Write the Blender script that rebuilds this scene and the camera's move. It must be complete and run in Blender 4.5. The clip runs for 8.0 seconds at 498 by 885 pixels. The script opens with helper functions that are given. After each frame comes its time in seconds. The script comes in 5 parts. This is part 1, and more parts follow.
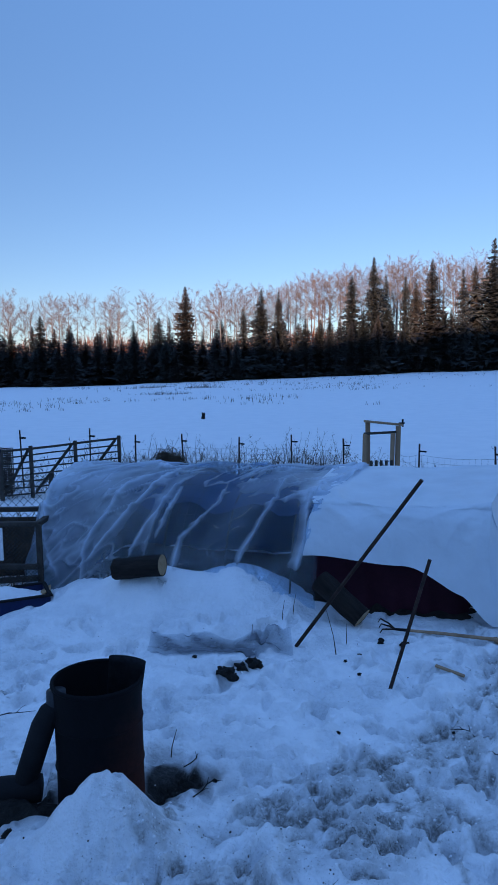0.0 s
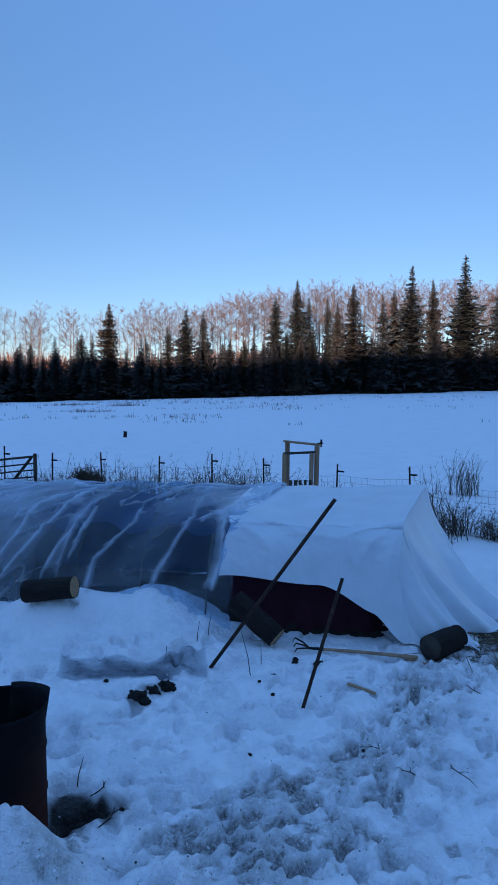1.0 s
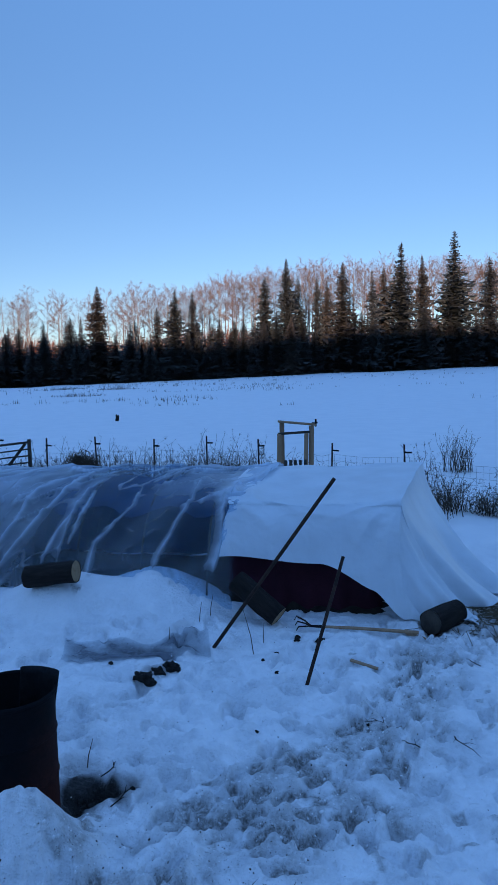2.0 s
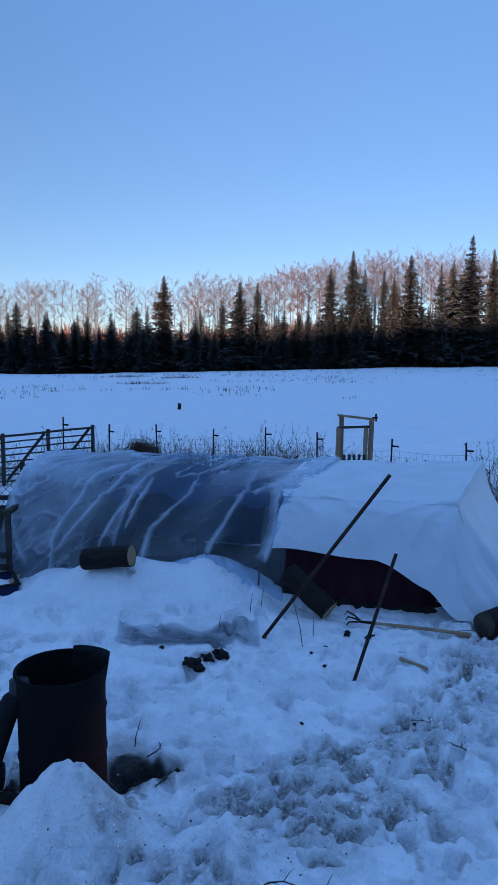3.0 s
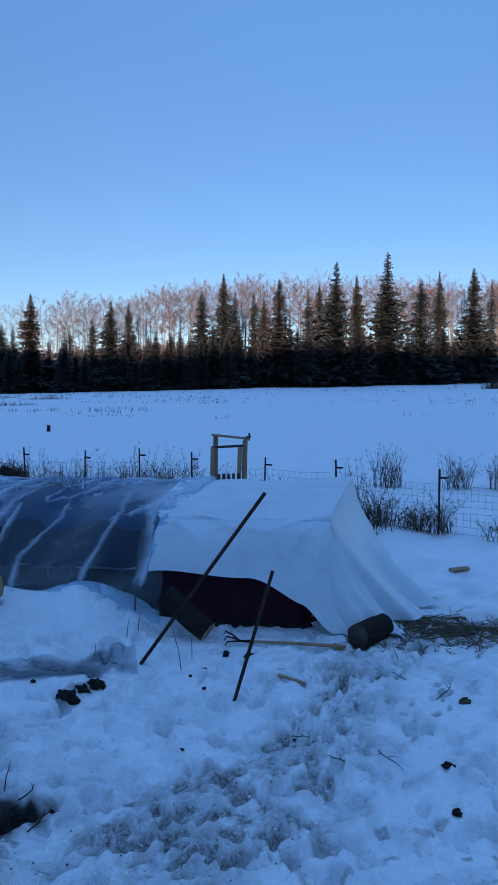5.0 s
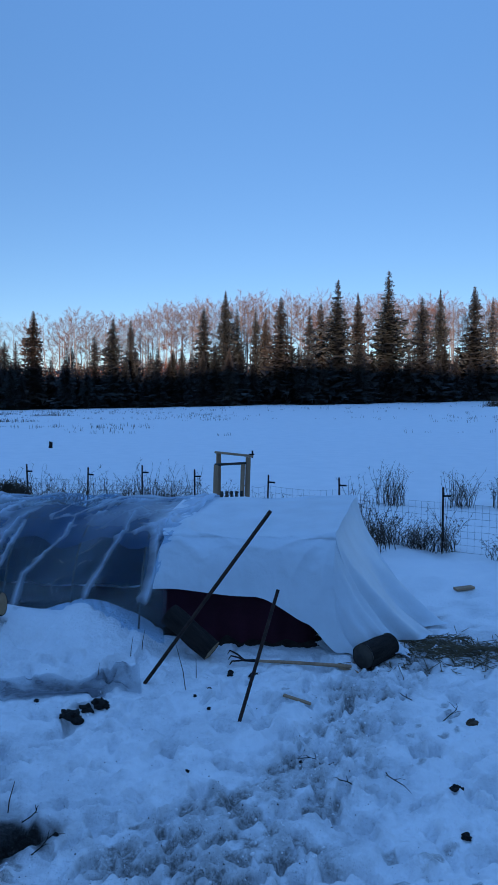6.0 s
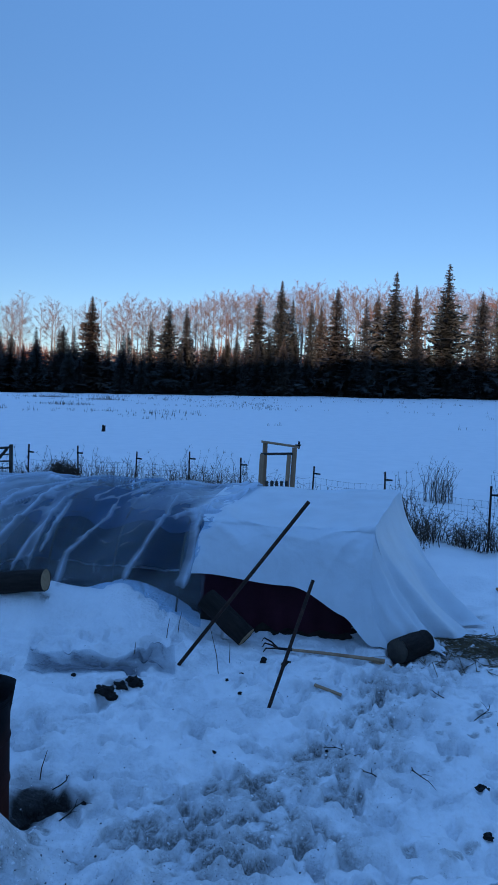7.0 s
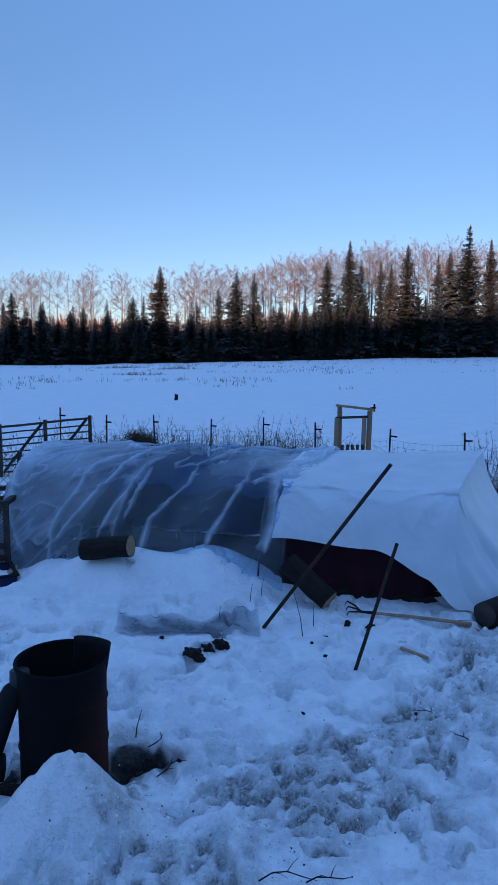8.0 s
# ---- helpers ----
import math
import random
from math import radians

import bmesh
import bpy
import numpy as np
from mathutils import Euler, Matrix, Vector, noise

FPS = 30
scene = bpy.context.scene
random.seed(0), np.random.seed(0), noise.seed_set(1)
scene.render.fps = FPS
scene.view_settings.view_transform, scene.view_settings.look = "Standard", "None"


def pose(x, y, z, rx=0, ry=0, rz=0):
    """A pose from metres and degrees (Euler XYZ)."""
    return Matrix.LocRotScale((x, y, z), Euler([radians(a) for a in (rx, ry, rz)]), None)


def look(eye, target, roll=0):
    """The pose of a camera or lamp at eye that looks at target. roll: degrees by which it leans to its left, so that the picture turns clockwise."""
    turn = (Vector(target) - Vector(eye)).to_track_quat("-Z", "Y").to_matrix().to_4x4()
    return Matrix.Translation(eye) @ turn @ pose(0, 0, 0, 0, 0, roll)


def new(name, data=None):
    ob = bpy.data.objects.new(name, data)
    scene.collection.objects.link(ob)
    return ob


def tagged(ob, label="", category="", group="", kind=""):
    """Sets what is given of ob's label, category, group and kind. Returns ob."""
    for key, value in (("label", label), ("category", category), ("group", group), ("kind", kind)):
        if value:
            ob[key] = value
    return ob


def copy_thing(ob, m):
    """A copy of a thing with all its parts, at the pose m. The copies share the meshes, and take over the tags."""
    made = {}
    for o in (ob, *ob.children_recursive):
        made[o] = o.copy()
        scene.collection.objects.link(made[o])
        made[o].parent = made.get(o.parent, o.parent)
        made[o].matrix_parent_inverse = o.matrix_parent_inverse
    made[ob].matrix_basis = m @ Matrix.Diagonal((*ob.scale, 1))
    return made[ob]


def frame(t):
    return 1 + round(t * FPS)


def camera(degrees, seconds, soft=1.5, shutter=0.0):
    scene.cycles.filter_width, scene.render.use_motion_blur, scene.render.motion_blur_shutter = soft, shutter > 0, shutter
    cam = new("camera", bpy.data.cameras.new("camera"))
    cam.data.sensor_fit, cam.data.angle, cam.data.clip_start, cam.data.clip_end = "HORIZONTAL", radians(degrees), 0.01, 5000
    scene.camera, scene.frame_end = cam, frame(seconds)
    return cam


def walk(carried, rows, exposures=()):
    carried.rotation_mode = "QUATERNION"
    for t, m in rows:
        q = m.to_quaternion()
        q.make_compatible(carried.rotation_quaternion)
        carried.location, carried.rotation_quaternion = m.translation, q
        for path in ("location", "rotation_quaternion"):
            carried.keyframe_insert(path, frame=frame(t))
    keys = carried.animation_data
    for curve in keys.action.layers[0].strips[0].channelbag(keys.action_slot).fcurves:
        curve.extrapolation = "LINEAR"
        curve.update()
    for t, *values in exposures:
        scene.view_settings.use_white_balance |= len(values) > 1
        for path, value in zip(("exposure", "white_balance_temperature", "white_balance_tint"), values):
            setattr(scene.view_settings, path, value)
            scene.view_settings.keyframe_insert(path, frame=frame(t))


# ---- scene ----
cam = camera(38.2, 8.0)

PATH = [
    (0.0, (0.000, 0.000, 2.750, 0.00, -5.86, 1.03)),
    (0.5, (0.102, 0.009, 2.751, -5.40, -4.66, -0.11)),
    (1.0, (0.081, 0.011, 2.748, -5.97, -4.38, 0.05)),
    (1.5, (0.009, 0.001, 2.756, -5.16, -5.36, 1.65)),
    (1.7, (-0.001, 0.009, 2.752, -6.49, -5.76, 1.58)),
    (2.8, (0.082, -0.018, 2.758, -5.66, -6.05, -0.12)),
    (3.0, (0.057, -0.023, 2.763, -1.73, -6.55, -0.21)),
    (3.5, (-0.002, -0.010, 2.750, 1.41, -7.32, 0.43)),
    (4.0, (0.007, 0.007, 2.753, -7.16, -7.19, 0.42)),
    (4.5, (0.044, 0.004, 2.755, -12.28, -6.21, -0.28)),
    (5.8, (0.054, 0.067, 2.745, -10.82, -3.54, -0.09)),
    (6.0, (0.012, 0.034, 2.762, -11.70, -3.54, -0.32)),
    (6.5, (0.041, 0.037, 2.757, -12.43, -3.76, -1.27)),
    (7.0, (0.100, -0.025, 2.759, -7.46, -4.42, -2.27)),
    (7.5, (0.105, -0.014, 2.745, -1.16, -6.46, -1.79)),
    (8.0, (0.025, 0.022, 2.742, -2.02, -7.26, -0.16)),
]
EXPOSURE = [(0.0, 0.64, 5880, 20), (0.5, 0.59, 5720, 17), (1.7, 0.59, 5700, 16), (3.5, 0.64, 5880, 20), (4.0, 0.62, 5860, 19), (4.5, 0.56, 5720, 16),
            (6.5, 0.49, 5520, 14), (7.0, 0.50, 5540, 14), (7.5, 0.60, 5780, 18), (8.0, 0.64, 5860, 20)]
walk(cam, [(t, pose(x, y, z, 90 + p, r, yw)) for t, (x, y, z, yw, p, r) in PATH], EXPOSURE)

# ---- light: a low sun behind the camera, clear sky ----
SUN_ELEV, SUN_AZ = 10.0, 201.0          # azimuth clockwise from +y
world = bpy.data.worlds.new("clear_winter_sky")
scene.world = world
world.use_nodes = True
wn = world.node_tree.nodes
sky = wn.new("ShaderNodeTexSky")
sky.sky_type = "NISHITA"
sky.sun_disc = False
sky.sun_elevation = radians(SUN_ELEV)
sky.sun_rotation = radians(SUN_AZ)
sky.air_density, sky.dust_density, sky.ozone_density = 0.75, 0.0, 1.9
wn["Background"].inputs["Strength"].default_value = 0.15
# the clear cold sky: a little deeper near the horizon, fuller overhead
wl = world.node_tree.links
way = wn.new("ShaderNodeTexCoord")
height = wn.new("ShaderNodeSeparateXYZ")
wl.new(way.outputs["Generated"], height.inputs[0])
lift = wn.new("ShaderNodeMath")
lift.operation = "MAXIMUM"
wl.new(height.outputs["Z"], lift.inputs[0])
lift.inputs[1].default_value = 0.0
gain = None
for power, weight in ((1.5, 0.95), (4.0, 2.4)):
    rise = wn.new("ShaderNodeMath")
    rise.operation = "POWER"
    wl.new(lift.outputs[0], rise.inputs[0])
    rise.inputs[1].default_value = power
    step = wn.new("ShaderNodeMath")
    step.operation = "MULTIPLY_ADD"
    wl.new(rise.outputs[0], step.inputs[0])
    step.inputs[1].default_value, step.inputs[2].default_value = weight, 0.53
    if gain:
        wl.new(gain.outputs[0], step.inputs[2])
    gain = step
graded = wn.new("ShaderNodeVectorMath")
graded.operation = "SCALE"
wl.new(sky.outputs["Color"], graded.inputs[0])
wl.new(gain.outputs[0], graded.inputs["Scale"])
deep = wn.new("ShaderNodeMix")
deep.data_type, deep.blend_type = "RGBA", "MULTIPLY"
deep.inputs[7].default_value = (0.90, 1.0, 1.02, 1)
climb = wn.new("ShaderNodeMath")
climb.operation, climb.use_clamp = "MULTIPLY", True
wl.new(lift.outputs[0], climb.inputs[0])
climb.inputs[1].default_value = 2.4
wl.new(climb.outputs[0], deep.inputs[0])
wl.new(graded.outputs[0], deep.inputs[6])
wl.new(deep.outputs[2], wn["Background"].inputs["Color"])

sun_data = bpy.data.lights.new("sun", "SUN")
sun_data.energy, sun_data.angle, sun_data.color = 4.4, radians(0.5), (1.0, 0.70, 0.46)
sun = new("sun", sun_data)
az, el = radians(SUN_AZ), radians(SUN_ELEV)
to_sun = Vector((math.sin(az) * math.cos(el), math.cos(az) * math.cos(el), math.sin(el)))
sun.matrix_world = look(to_sun * 50, (0, 0, 0))

# ---- helpers of this scene ----
rng = random.Random(7)


def mesh_of(name, verts, faces, material=None, smooth=False):
    me = bpy.data.meshes.new(name)
    me.from_pydata([tuple(v) for v in verts], [], faces)
    if smooth:
        me.polygons.foreach_set("use_smooth", [True] * len(me.polygons))
    if material:
        me.materials.append(material)
    me.update()
    return me


def part(name, bm, material, parent, label="", smooth=False):
    me = bpy.data.meshes.new(name)
    bm.to_mesh(me)
    bm.free()
    if smooth:
        me.polygons.foreach_set("use_smooth", [True] * len(me.polygons))
    me.materials.append(material)
    ob = new(name, me)
    ob.parent = parent
    if label:
        tagged(ob, label)
    return ob


def piece(name, me, parent, label=""):
    ob = new(name, me)
    ob.parent = parent
    if label:
        tagged(ob, label)
    return ob


def thing(name, place, label, category, group="", kind=""):
    ob = new(name)
    ob.empty_display_size = 0.1
    ob.location = place
    return tagged(ob, label, category, group, kind)


def lattice(ix, iy, seed):
    h = (ix.astype(np.int64) * 374761393 + iy.astype(np.int64) * 668265263 + seed * 1442695041) & 0x7FFFFFFF
    h = ((h ^ (h >> 13)) * 1274126177) & 0x7FFFFFFF
    return ((h ^ (h >> 16)) & 0xFFFF) / 65535.0


def vnoise(x, y, seed=0):
    """Smooth value noise, 0 to 1, on arrays."""
    x, y = np.asarray(x, float), np.asarray(y, float)
    ix, iy = np.floor(x), np.floor(y)
    fx, fy = x - ix, y - iy
    fx, fy = fx * fx * (3 - 2 * fx), fy * fy * (3 - 2 * fy)
    a, b = lattice(ix, iy, seed), lattice(ix + 1, iy, seed)
    c, d = lattice(ix, iy + 1, seed), lattice(ix + 1, iy + 1, seed)
    return (a * (1 - fx) + b * fx) * (1 - fy) + (c * (1 - fx) + d * fx) * fy


def fbm(x, y, octaves=4, seed=0):
    total, amp, norm = 0, 1.0, 0.0
    for k in range(octaves):
        total = total + amp * vnoise(x * 2 ** k + 17.3 * k, y * 2 ** k - 9.1 * k, seed + k)
        norm += amp
        amp *= 0.5
    return total / norm


def smoothstep(a, b, x):
    t = np.clip((np.asarray(x, float) - a) / (b - a), 0, 1)
    return t * t * (3 - 2 * t)


def tube(bm, points, radii, sides=6, caps=True):
    """A tube of rings along points."""
    points = [Vector(p) for p in points]
    rings, a = [], None
    for i, p in enumerate(points):
        d = (points[min(i + 1, len(points) - 1)] - points[max(i - 1, 0)]).normalized()
        if a is None:
            a = d.cross(Vector((0, 0, 1)) if abs(d.z) < 0.9 else Vector((1, 0, 0)))
        a = (a - d * a.dot(d)).normalized()
        b = d.cross(a)
        r = radii[i] if isinstance(radii, (list, tuple)) else radii
        rings.append([bm.verts.new(p + (a * math.cos(k * math.tau / sides) + b * math.sin(k * math.tau / sides)) * r)
                      for k in range(sides)])
    for q, w in zip(rings, rings[1:]):
        for k in range(sides):
            bm.faces.new((q[k], q[(k + 1) % sides], w[(k + 1) % sides], w[k]))
    if caps:
        bm.faces.new(rings[0][::-1])
        bm.faces.new(rings[-1])
    return rings


def bar(bm, a, b, w, h, bevel=0.0):
    """A squared timber from a to b, w wide and h high."""
    a, b = Vector(a), Vector(b)
    d = (b - a)
    rot = d.to_track_quat("X", "Z").to_matrix().to_4x4()
    m = Matrix.Translation((a + b) / 2) @ rot @ Matrix.Diagonal((d.length, w, h, 1))
    geo = bmesh.ops.create_cube(bm, size=1, matrix=m)
    if bevel:
        edges = list({e for v in geo["verts"] for e in v.link_edges})
        bmesh.ops.bevel(bm, geom=edges, offset=bevel, segments=1, affect="EDGES")


# ---- materials ----
class Mat:
    """A principled material with a few shorthand nodes."""

    def __init__(self, name, rough=0.7, metal=0.0):
        self.m = bpy.data.materials.new(name)
        self.m.use_nodes = True
        self.t = self.m.node_tree
        self.p = self.t.nodes["Principled BSDF"]
        self.p.inputs["Roughness"].default_value = rough
        self.p.inputs["Metallic"].default_value = metal
        co = self.t.nodes.new("ShaderNodeTexCoord")
        self.co = co.outputs["Object"]

    def noise(self, scale, detail=4.0, rough=0.55, stretch=None):
        n = self.t.nodes.new("ShaderNodeTexNoise")
        n.inputs["Scale"].default_value, n.inputs["Detail"].default_value = scale, detail
        n.inputs["Roughness"].default_value = rough
        src = self.co
        if stretch:
            mp = self.t.nodes.new("ShaderNodeMapping")
            mp.inputs["Scale"].default_value = stretch
            self.t.links.new(src, mp.inputs["Vector"])
            src = mp.outputs["Vector"]
        self.t.links.new(src, n.inputs["Vector"])
        return n.outputs["Fac"]

    def attr(self, name):
        a = self.t.nodes.new("ShaderNodeAttribute")
        a.attribute_name = name
        return a.outputs["Fac"]

    def rand(self):
        return self.t.nodes.new("ShaderNodeObjectInfo").outputs["Random"]

    def ramp(self, fac, stops):
        r = self.t.nodes.new("ShaderNodeValToRGB")
        e = r.color_ramp.elements
        while len(e) < len(stops):
            e.new(0.5)
        for k, (pos, col) in enumerate(stops):
            e[k].position = pos
            e[k].color = (*col, 1) if len(col) == 3 else col
        self.t.links.new(fac, r.inputs["Fac"])
        return r.outputs["Color"]

    def mix(self, fac, a, b, mode="MIX"):
        n = self.t.nodes.new("ShaderNodeMix")
        n.data_type, n.blend_type = "RGBA", mode
        for key, v in ((0, fac), (6, a), (7, b)):
            if hasattr(v, "links"):
                self.t.links.new(v, n.inputs[key])
            else:
                n.inputs[key].default_value = v if key == 0 else (*v, 1)
        return n.outputs[2]

    def math(self, op, a, b=0.0):
        n = self.t.nodes.new("ShaderNodeMath")
        n.operation = op
        for key, v in ((0, a), (1, b)):
            if hasattr(v, "links"):
                self.t.links.new(v, n.inputs[key])
            else:
                n.inputs[key].default_value = v
        return n.outputs[0]

    def color(self, c):
        self.t.links.new(c, self.p.inputs["Base Color"])
        return self

    def bump(self, h, strength=0.3, distance=0.01):
        b = self.t.nodes.new("ShaderNodeBump")
        b.inputs["Strength"].default_value, b.inputs["Distance"].default_value = strength, distance
        self.t.links.new(h, b.inputs["Height"])
        self.t.links.new(b.outputs["Normal"], self.p.inputs["Normal"])
        return self


def two_tone(name, a, b, scale=6.0, rough=0.8, metal=0.0, bump=0.3, dist=0.004, stretch=None, fine=60.0):
    m = Mat(name, rough, metal)
    big = m.noise(scale, 5, 0.6, stretch)
    small = m.noise(fine, 3, 0.6, stretch)
    c = m.ramp(big, [(0.3, a), (0.7, b)])
    c = m.mix(0.35, c, m.ramp(small, [(0.3, (0.45, 0.45, 0.45)), (0.7, (1.2, 1.2, 1.2))]), "MULTIPLY")
    m.p.inputs["Specular IOR Level"].default_value = 0.25
    m.color(c).bump(small, bump, dist)
    return m.m


def snow_material():
    m = Mat("snow", 0.7)
    dirt, trod, soot_and_gap = m.attr("dirt"), m.attr("trod"), m.attr("soot_and_gap")
    n2, n3, n4, n5 = m.noise(34.0, 4, 0.65), m.noise(1.2, 3), m.noise(85.0, 3, 0.6), m.noise(11.0, 4, 0.6)

    def clamped(v):
        f = m.t.nodes.new("ShaderNodeClamp")
        m.t.links.new(v, f.inputs["Value"])
        return f.outputs[0]
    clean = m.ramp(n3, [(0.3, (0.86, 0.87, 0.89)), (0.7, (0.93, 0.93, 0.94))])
    dull_mix = clamped(m.math("MULTIPLY", m.attr("dulled"), m.math("ADD", m.math("MULTIPLY", m.math("ADD", n5, n2), 1.2), -0.42)))
    clean = m.mix(dull_mix, clean, m.ramp(n5, [(0.35, (0.48, 0.50, 0.53)), (0.65, (0.73, 0.75, 0.78))]))
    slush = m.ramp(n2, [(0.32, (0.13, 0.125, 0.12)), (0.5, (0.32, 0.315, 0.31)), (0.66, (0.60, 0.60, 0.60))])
    # grit: fine specks, thicker where feet have passed
    speck = clamped(m.math("MULTIPLY", m.math("SUBTRACT", m.math("ADD", n4, m.math("MULTIPLY", n2, 0.5)), 0.86), 10.0))
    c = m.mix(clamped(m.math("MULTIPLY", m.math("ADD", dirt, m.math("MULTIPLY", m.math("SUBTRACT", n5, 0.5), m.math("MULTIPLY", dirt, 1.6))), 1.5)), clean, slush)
    c = m.mix(m.math("MULTIPLY", speck, clamped(m.math("ADD", m.math("MULTIPLY", trod, 0.22), m.math("ADD", dirt, m.math("MULTIPLY", m.attr("dulled"), 0.18))))), c, (0.07, 0.06, 0.05))
    # for soot and ash, and for the dark gap painted under the film scrap
    near_black = m.ramp(n2, [(0.35, (0.012, 0.011, 0.010)), (0.60, (0.035, 0.032, 0.03)), (0.74, (0.11, 0.105, 0.10))])
    c = m.mix(soot_and_gap, c, near_black)
    m.color(c)
    m.bump(m.math("ADD", m.math("ADD", m.noise(17.0, 3), m.math("MULTIPLY", n2, 0.5)), m.math("MULTIPLY", n4, 0.22)), 0.8, 0.03)
    return m.m


SNOW = snow_material()
GALV = two_tone("dull_pipe_steel", (0.018, 0.02, 0.024), (0.05, 0.053, 0.06), 7, 0.55, 0.4)
STEEL_BLACK = two_tone("sooty_steel", (0.006, 0.0065, 0.008), (0.013, 0.013, 0.015), 5, 0.9, 0.0, 0.4)


def drum_material():
    m = Mat("burnt_drum_steel", 0.8, 0.0)
    n, fine = m.noise(4.0, 6, 0.65), m.noise(50, 4)
    m.p.inputs["Specular IOR Level"].default_value = 0.12
    sep = m.t.nodes.new("ShaderNodeSeparateXYZ")
    m.t.links.new(m.co, sep.inputs[0])
    low = m.math("SUBTRACT", m.math("ADD", m.math("MULTIPLY", sep.outputs[0], 1.6), m.math("MULTIPLY", n, 0.9)), m.math("MULTIPLY", sep.outputs[2], 1.1))
    c = m.mix(m.math("MULTIPLY", m.math("MINIMUM", m.math("MAXIMUM", low, 0.0), 1.0), 0.8),
              (0.005, 0.0055, 0.0075), (0.095, 0.024, 0.015))
    m.color(m.mix(0.4, c, m.ramp(fine, [(0.3, (0.4, 0.4, 0.4)), (0.7, (1.3, 1.2, 1.1))]), "MULTIPLY")).bump(fine, 0.4, 0.004)
    return m.m


DRUM = drum_material()
BARK = two_tone("firewood_bark", (0.007, 0.006, 0.0055), (0.028, 0.021, 0.017), 9, 0.9, 0, 0.9, 0.012, (3, 3, 0.6), 40)
CUT_WOOD = two_tone("cut_log_end", (0.30, 0.19, 0.10), (0.45, 0.31, 0.18), 14, 0.8, 0, 0.3, 0.003)
LUMBER = two_tone("weathered_lumber", (0.26, 0.165, 0.10), (0.44, 0.29, 0.175), 5, 0.8, 0, 0.4, 0.003, (1, 1, 0.15), 45)
GREY_WOOD = two_tone("grey_wood", (0.03, 0.026, 0.023), (0.085, 0.072, 0.06), 5, 0.85, 0, 0.4, 0.003)
RUSTY = two_tone("rusty_iron", (0.02, 0.016, 0.015), (0.07, 0.04, 0.03), 12, 0.7, 0.4, 0.4)
WIRE = two_tone("galvanised_wire", (0.05, 0.05, 0.05), (0.12, 0.12, 0.12), 20, 0.6, 0.5)
MAROON = two_tone("maroon_cloth", (0.034, 0.006, 0.014), (0.055, 0.010, 0.022), 3, 0.8, 0, 0.2, 0.004)
BLUE = two_tone("blue_plastic", (0.005, 0.012, 0.055), (0.010, 0.022, 0.09), 4, 0.45)
STRAW = two_tone("straw", (0.06, 0.048, 0.03), (0.19, 0.145, 0.085), 8, 0.85)
SOIL = two_tone("dark_soil", (0.016, 0.013, 0.011), (0.05, 0.04, 0.032), 6, 0.95, 0, 0.8, 0.02)
WEED = two_tone("dry_weed", (0.035, 0.025, 0.018), (0.13, 0.09, 0.058), 3, 0.9)
ASH = two_tone("wet_ash", (0.006, 0.006, 0.006), (0.028, 0.025, 0.022), 14, 0.9, 0, 0.9, 0.02)


def foliage(name, a, b):
    m = Mat(name, 0.75)
    n = m.noise(0.9, 4)
    c = m.ramp(n, [(0.3, a), (0.7, b)])
    tint = m.ramp(m.rand(), [(0.0, (0.75, 0.85, 0.8)), (0.7, (1.0, 1.0, 1.0)), (1.0, (1.3, 1.05, 0.85))])
    m.color(m.mix(1.0, c, tint, "MULTIPLY"))
    return m.m


NEEDLES = foliage("spruce_needles", (0.048, 0.054, 0.058), (0.088, 0.078, 0.066))
SPRUCE_BARK = two_tone("spruce_bark", (0.06, 0.045, 0.035), (0.13, 0.10, 0.08), 2, 0.9)
ASPEN_BARK = two_tone("aspen_bark", (0.22, 0.18, 0.15), (0.42, 0.37, 0.31), 1.5, 0.85)
ASPEN_TWIG = two_tone("aspen_twigs", (0.16, 0.105, 0.085), (0.28, 0.19, 0.15), 1.0, 0.85)
RED_TWIG = two_tone("russet_twigs", (0.17, 0.06, 0.035), (0.27, 0.11, 0.06), 1.0, 0.85)


def sheet_material(name, tint, opaque, fold_gain, rough, cloudy=0.35, through_light=0.35, glass=(0.76, 0.87, 0.97)):
    """Thin plastic: part clear, part milky; more layers where it is folded."""
    m = Mat(name, rough)
    t = m.t
    n, fine = m.noise(2.2, 5), m.noise(24, 4)
    fold = m.attr("fold")
    m.color(m.ramp(n, [(0.3, tint), (0.7, tuple(min(1, c * 1.12) for c in tint))]))
    m.bump(m.math("ADD", fine, m.math("MULTIPLY", m.noise(5.5, 5, 0.6, (1.0, 1.6, 0.5)), 2.5)), 0.35, 0.012)
    diff = t.nodes.new("ShaderNodeBsdfTranslucent")
    diff.inputs["Color"].default_value = (*tint, 1)
    clear = t.nodes.new("ShaderNodeBsdfTransparent")
    clear.inputs["Color"].default_value = (*glass, 1)
    half = t.nodes.new("ShaderNodeMixShader")
    half.inputs[0].default_value = through_light
    t.links.new(m.p.outputs[0], half.inputs[1])
    t.links.new(diff.outputs[0], half.inputs[2])
    body = t.nodes.new("ShaderNodeMixShader")
    amount = m.math("MINIMUM", m.math("ADD", m.math("ADD", opaque, m.math("MULTIPLY", fold, fold_gain)),
                                      m.math("MULTIPLY", m.math("SUBTRACT", n, 0.5), cloudy)), 1.0)
    t.links.new(amount, body.inputs[0])
    t.links.new(clear.outputs[0], body.inputs[1])
    t.links.new(half.outputs[0], body.inputs[2])
    t.links.new(body.outputs[0], t.nodes["Material Output"].inputs["Surface"])
    return m.m


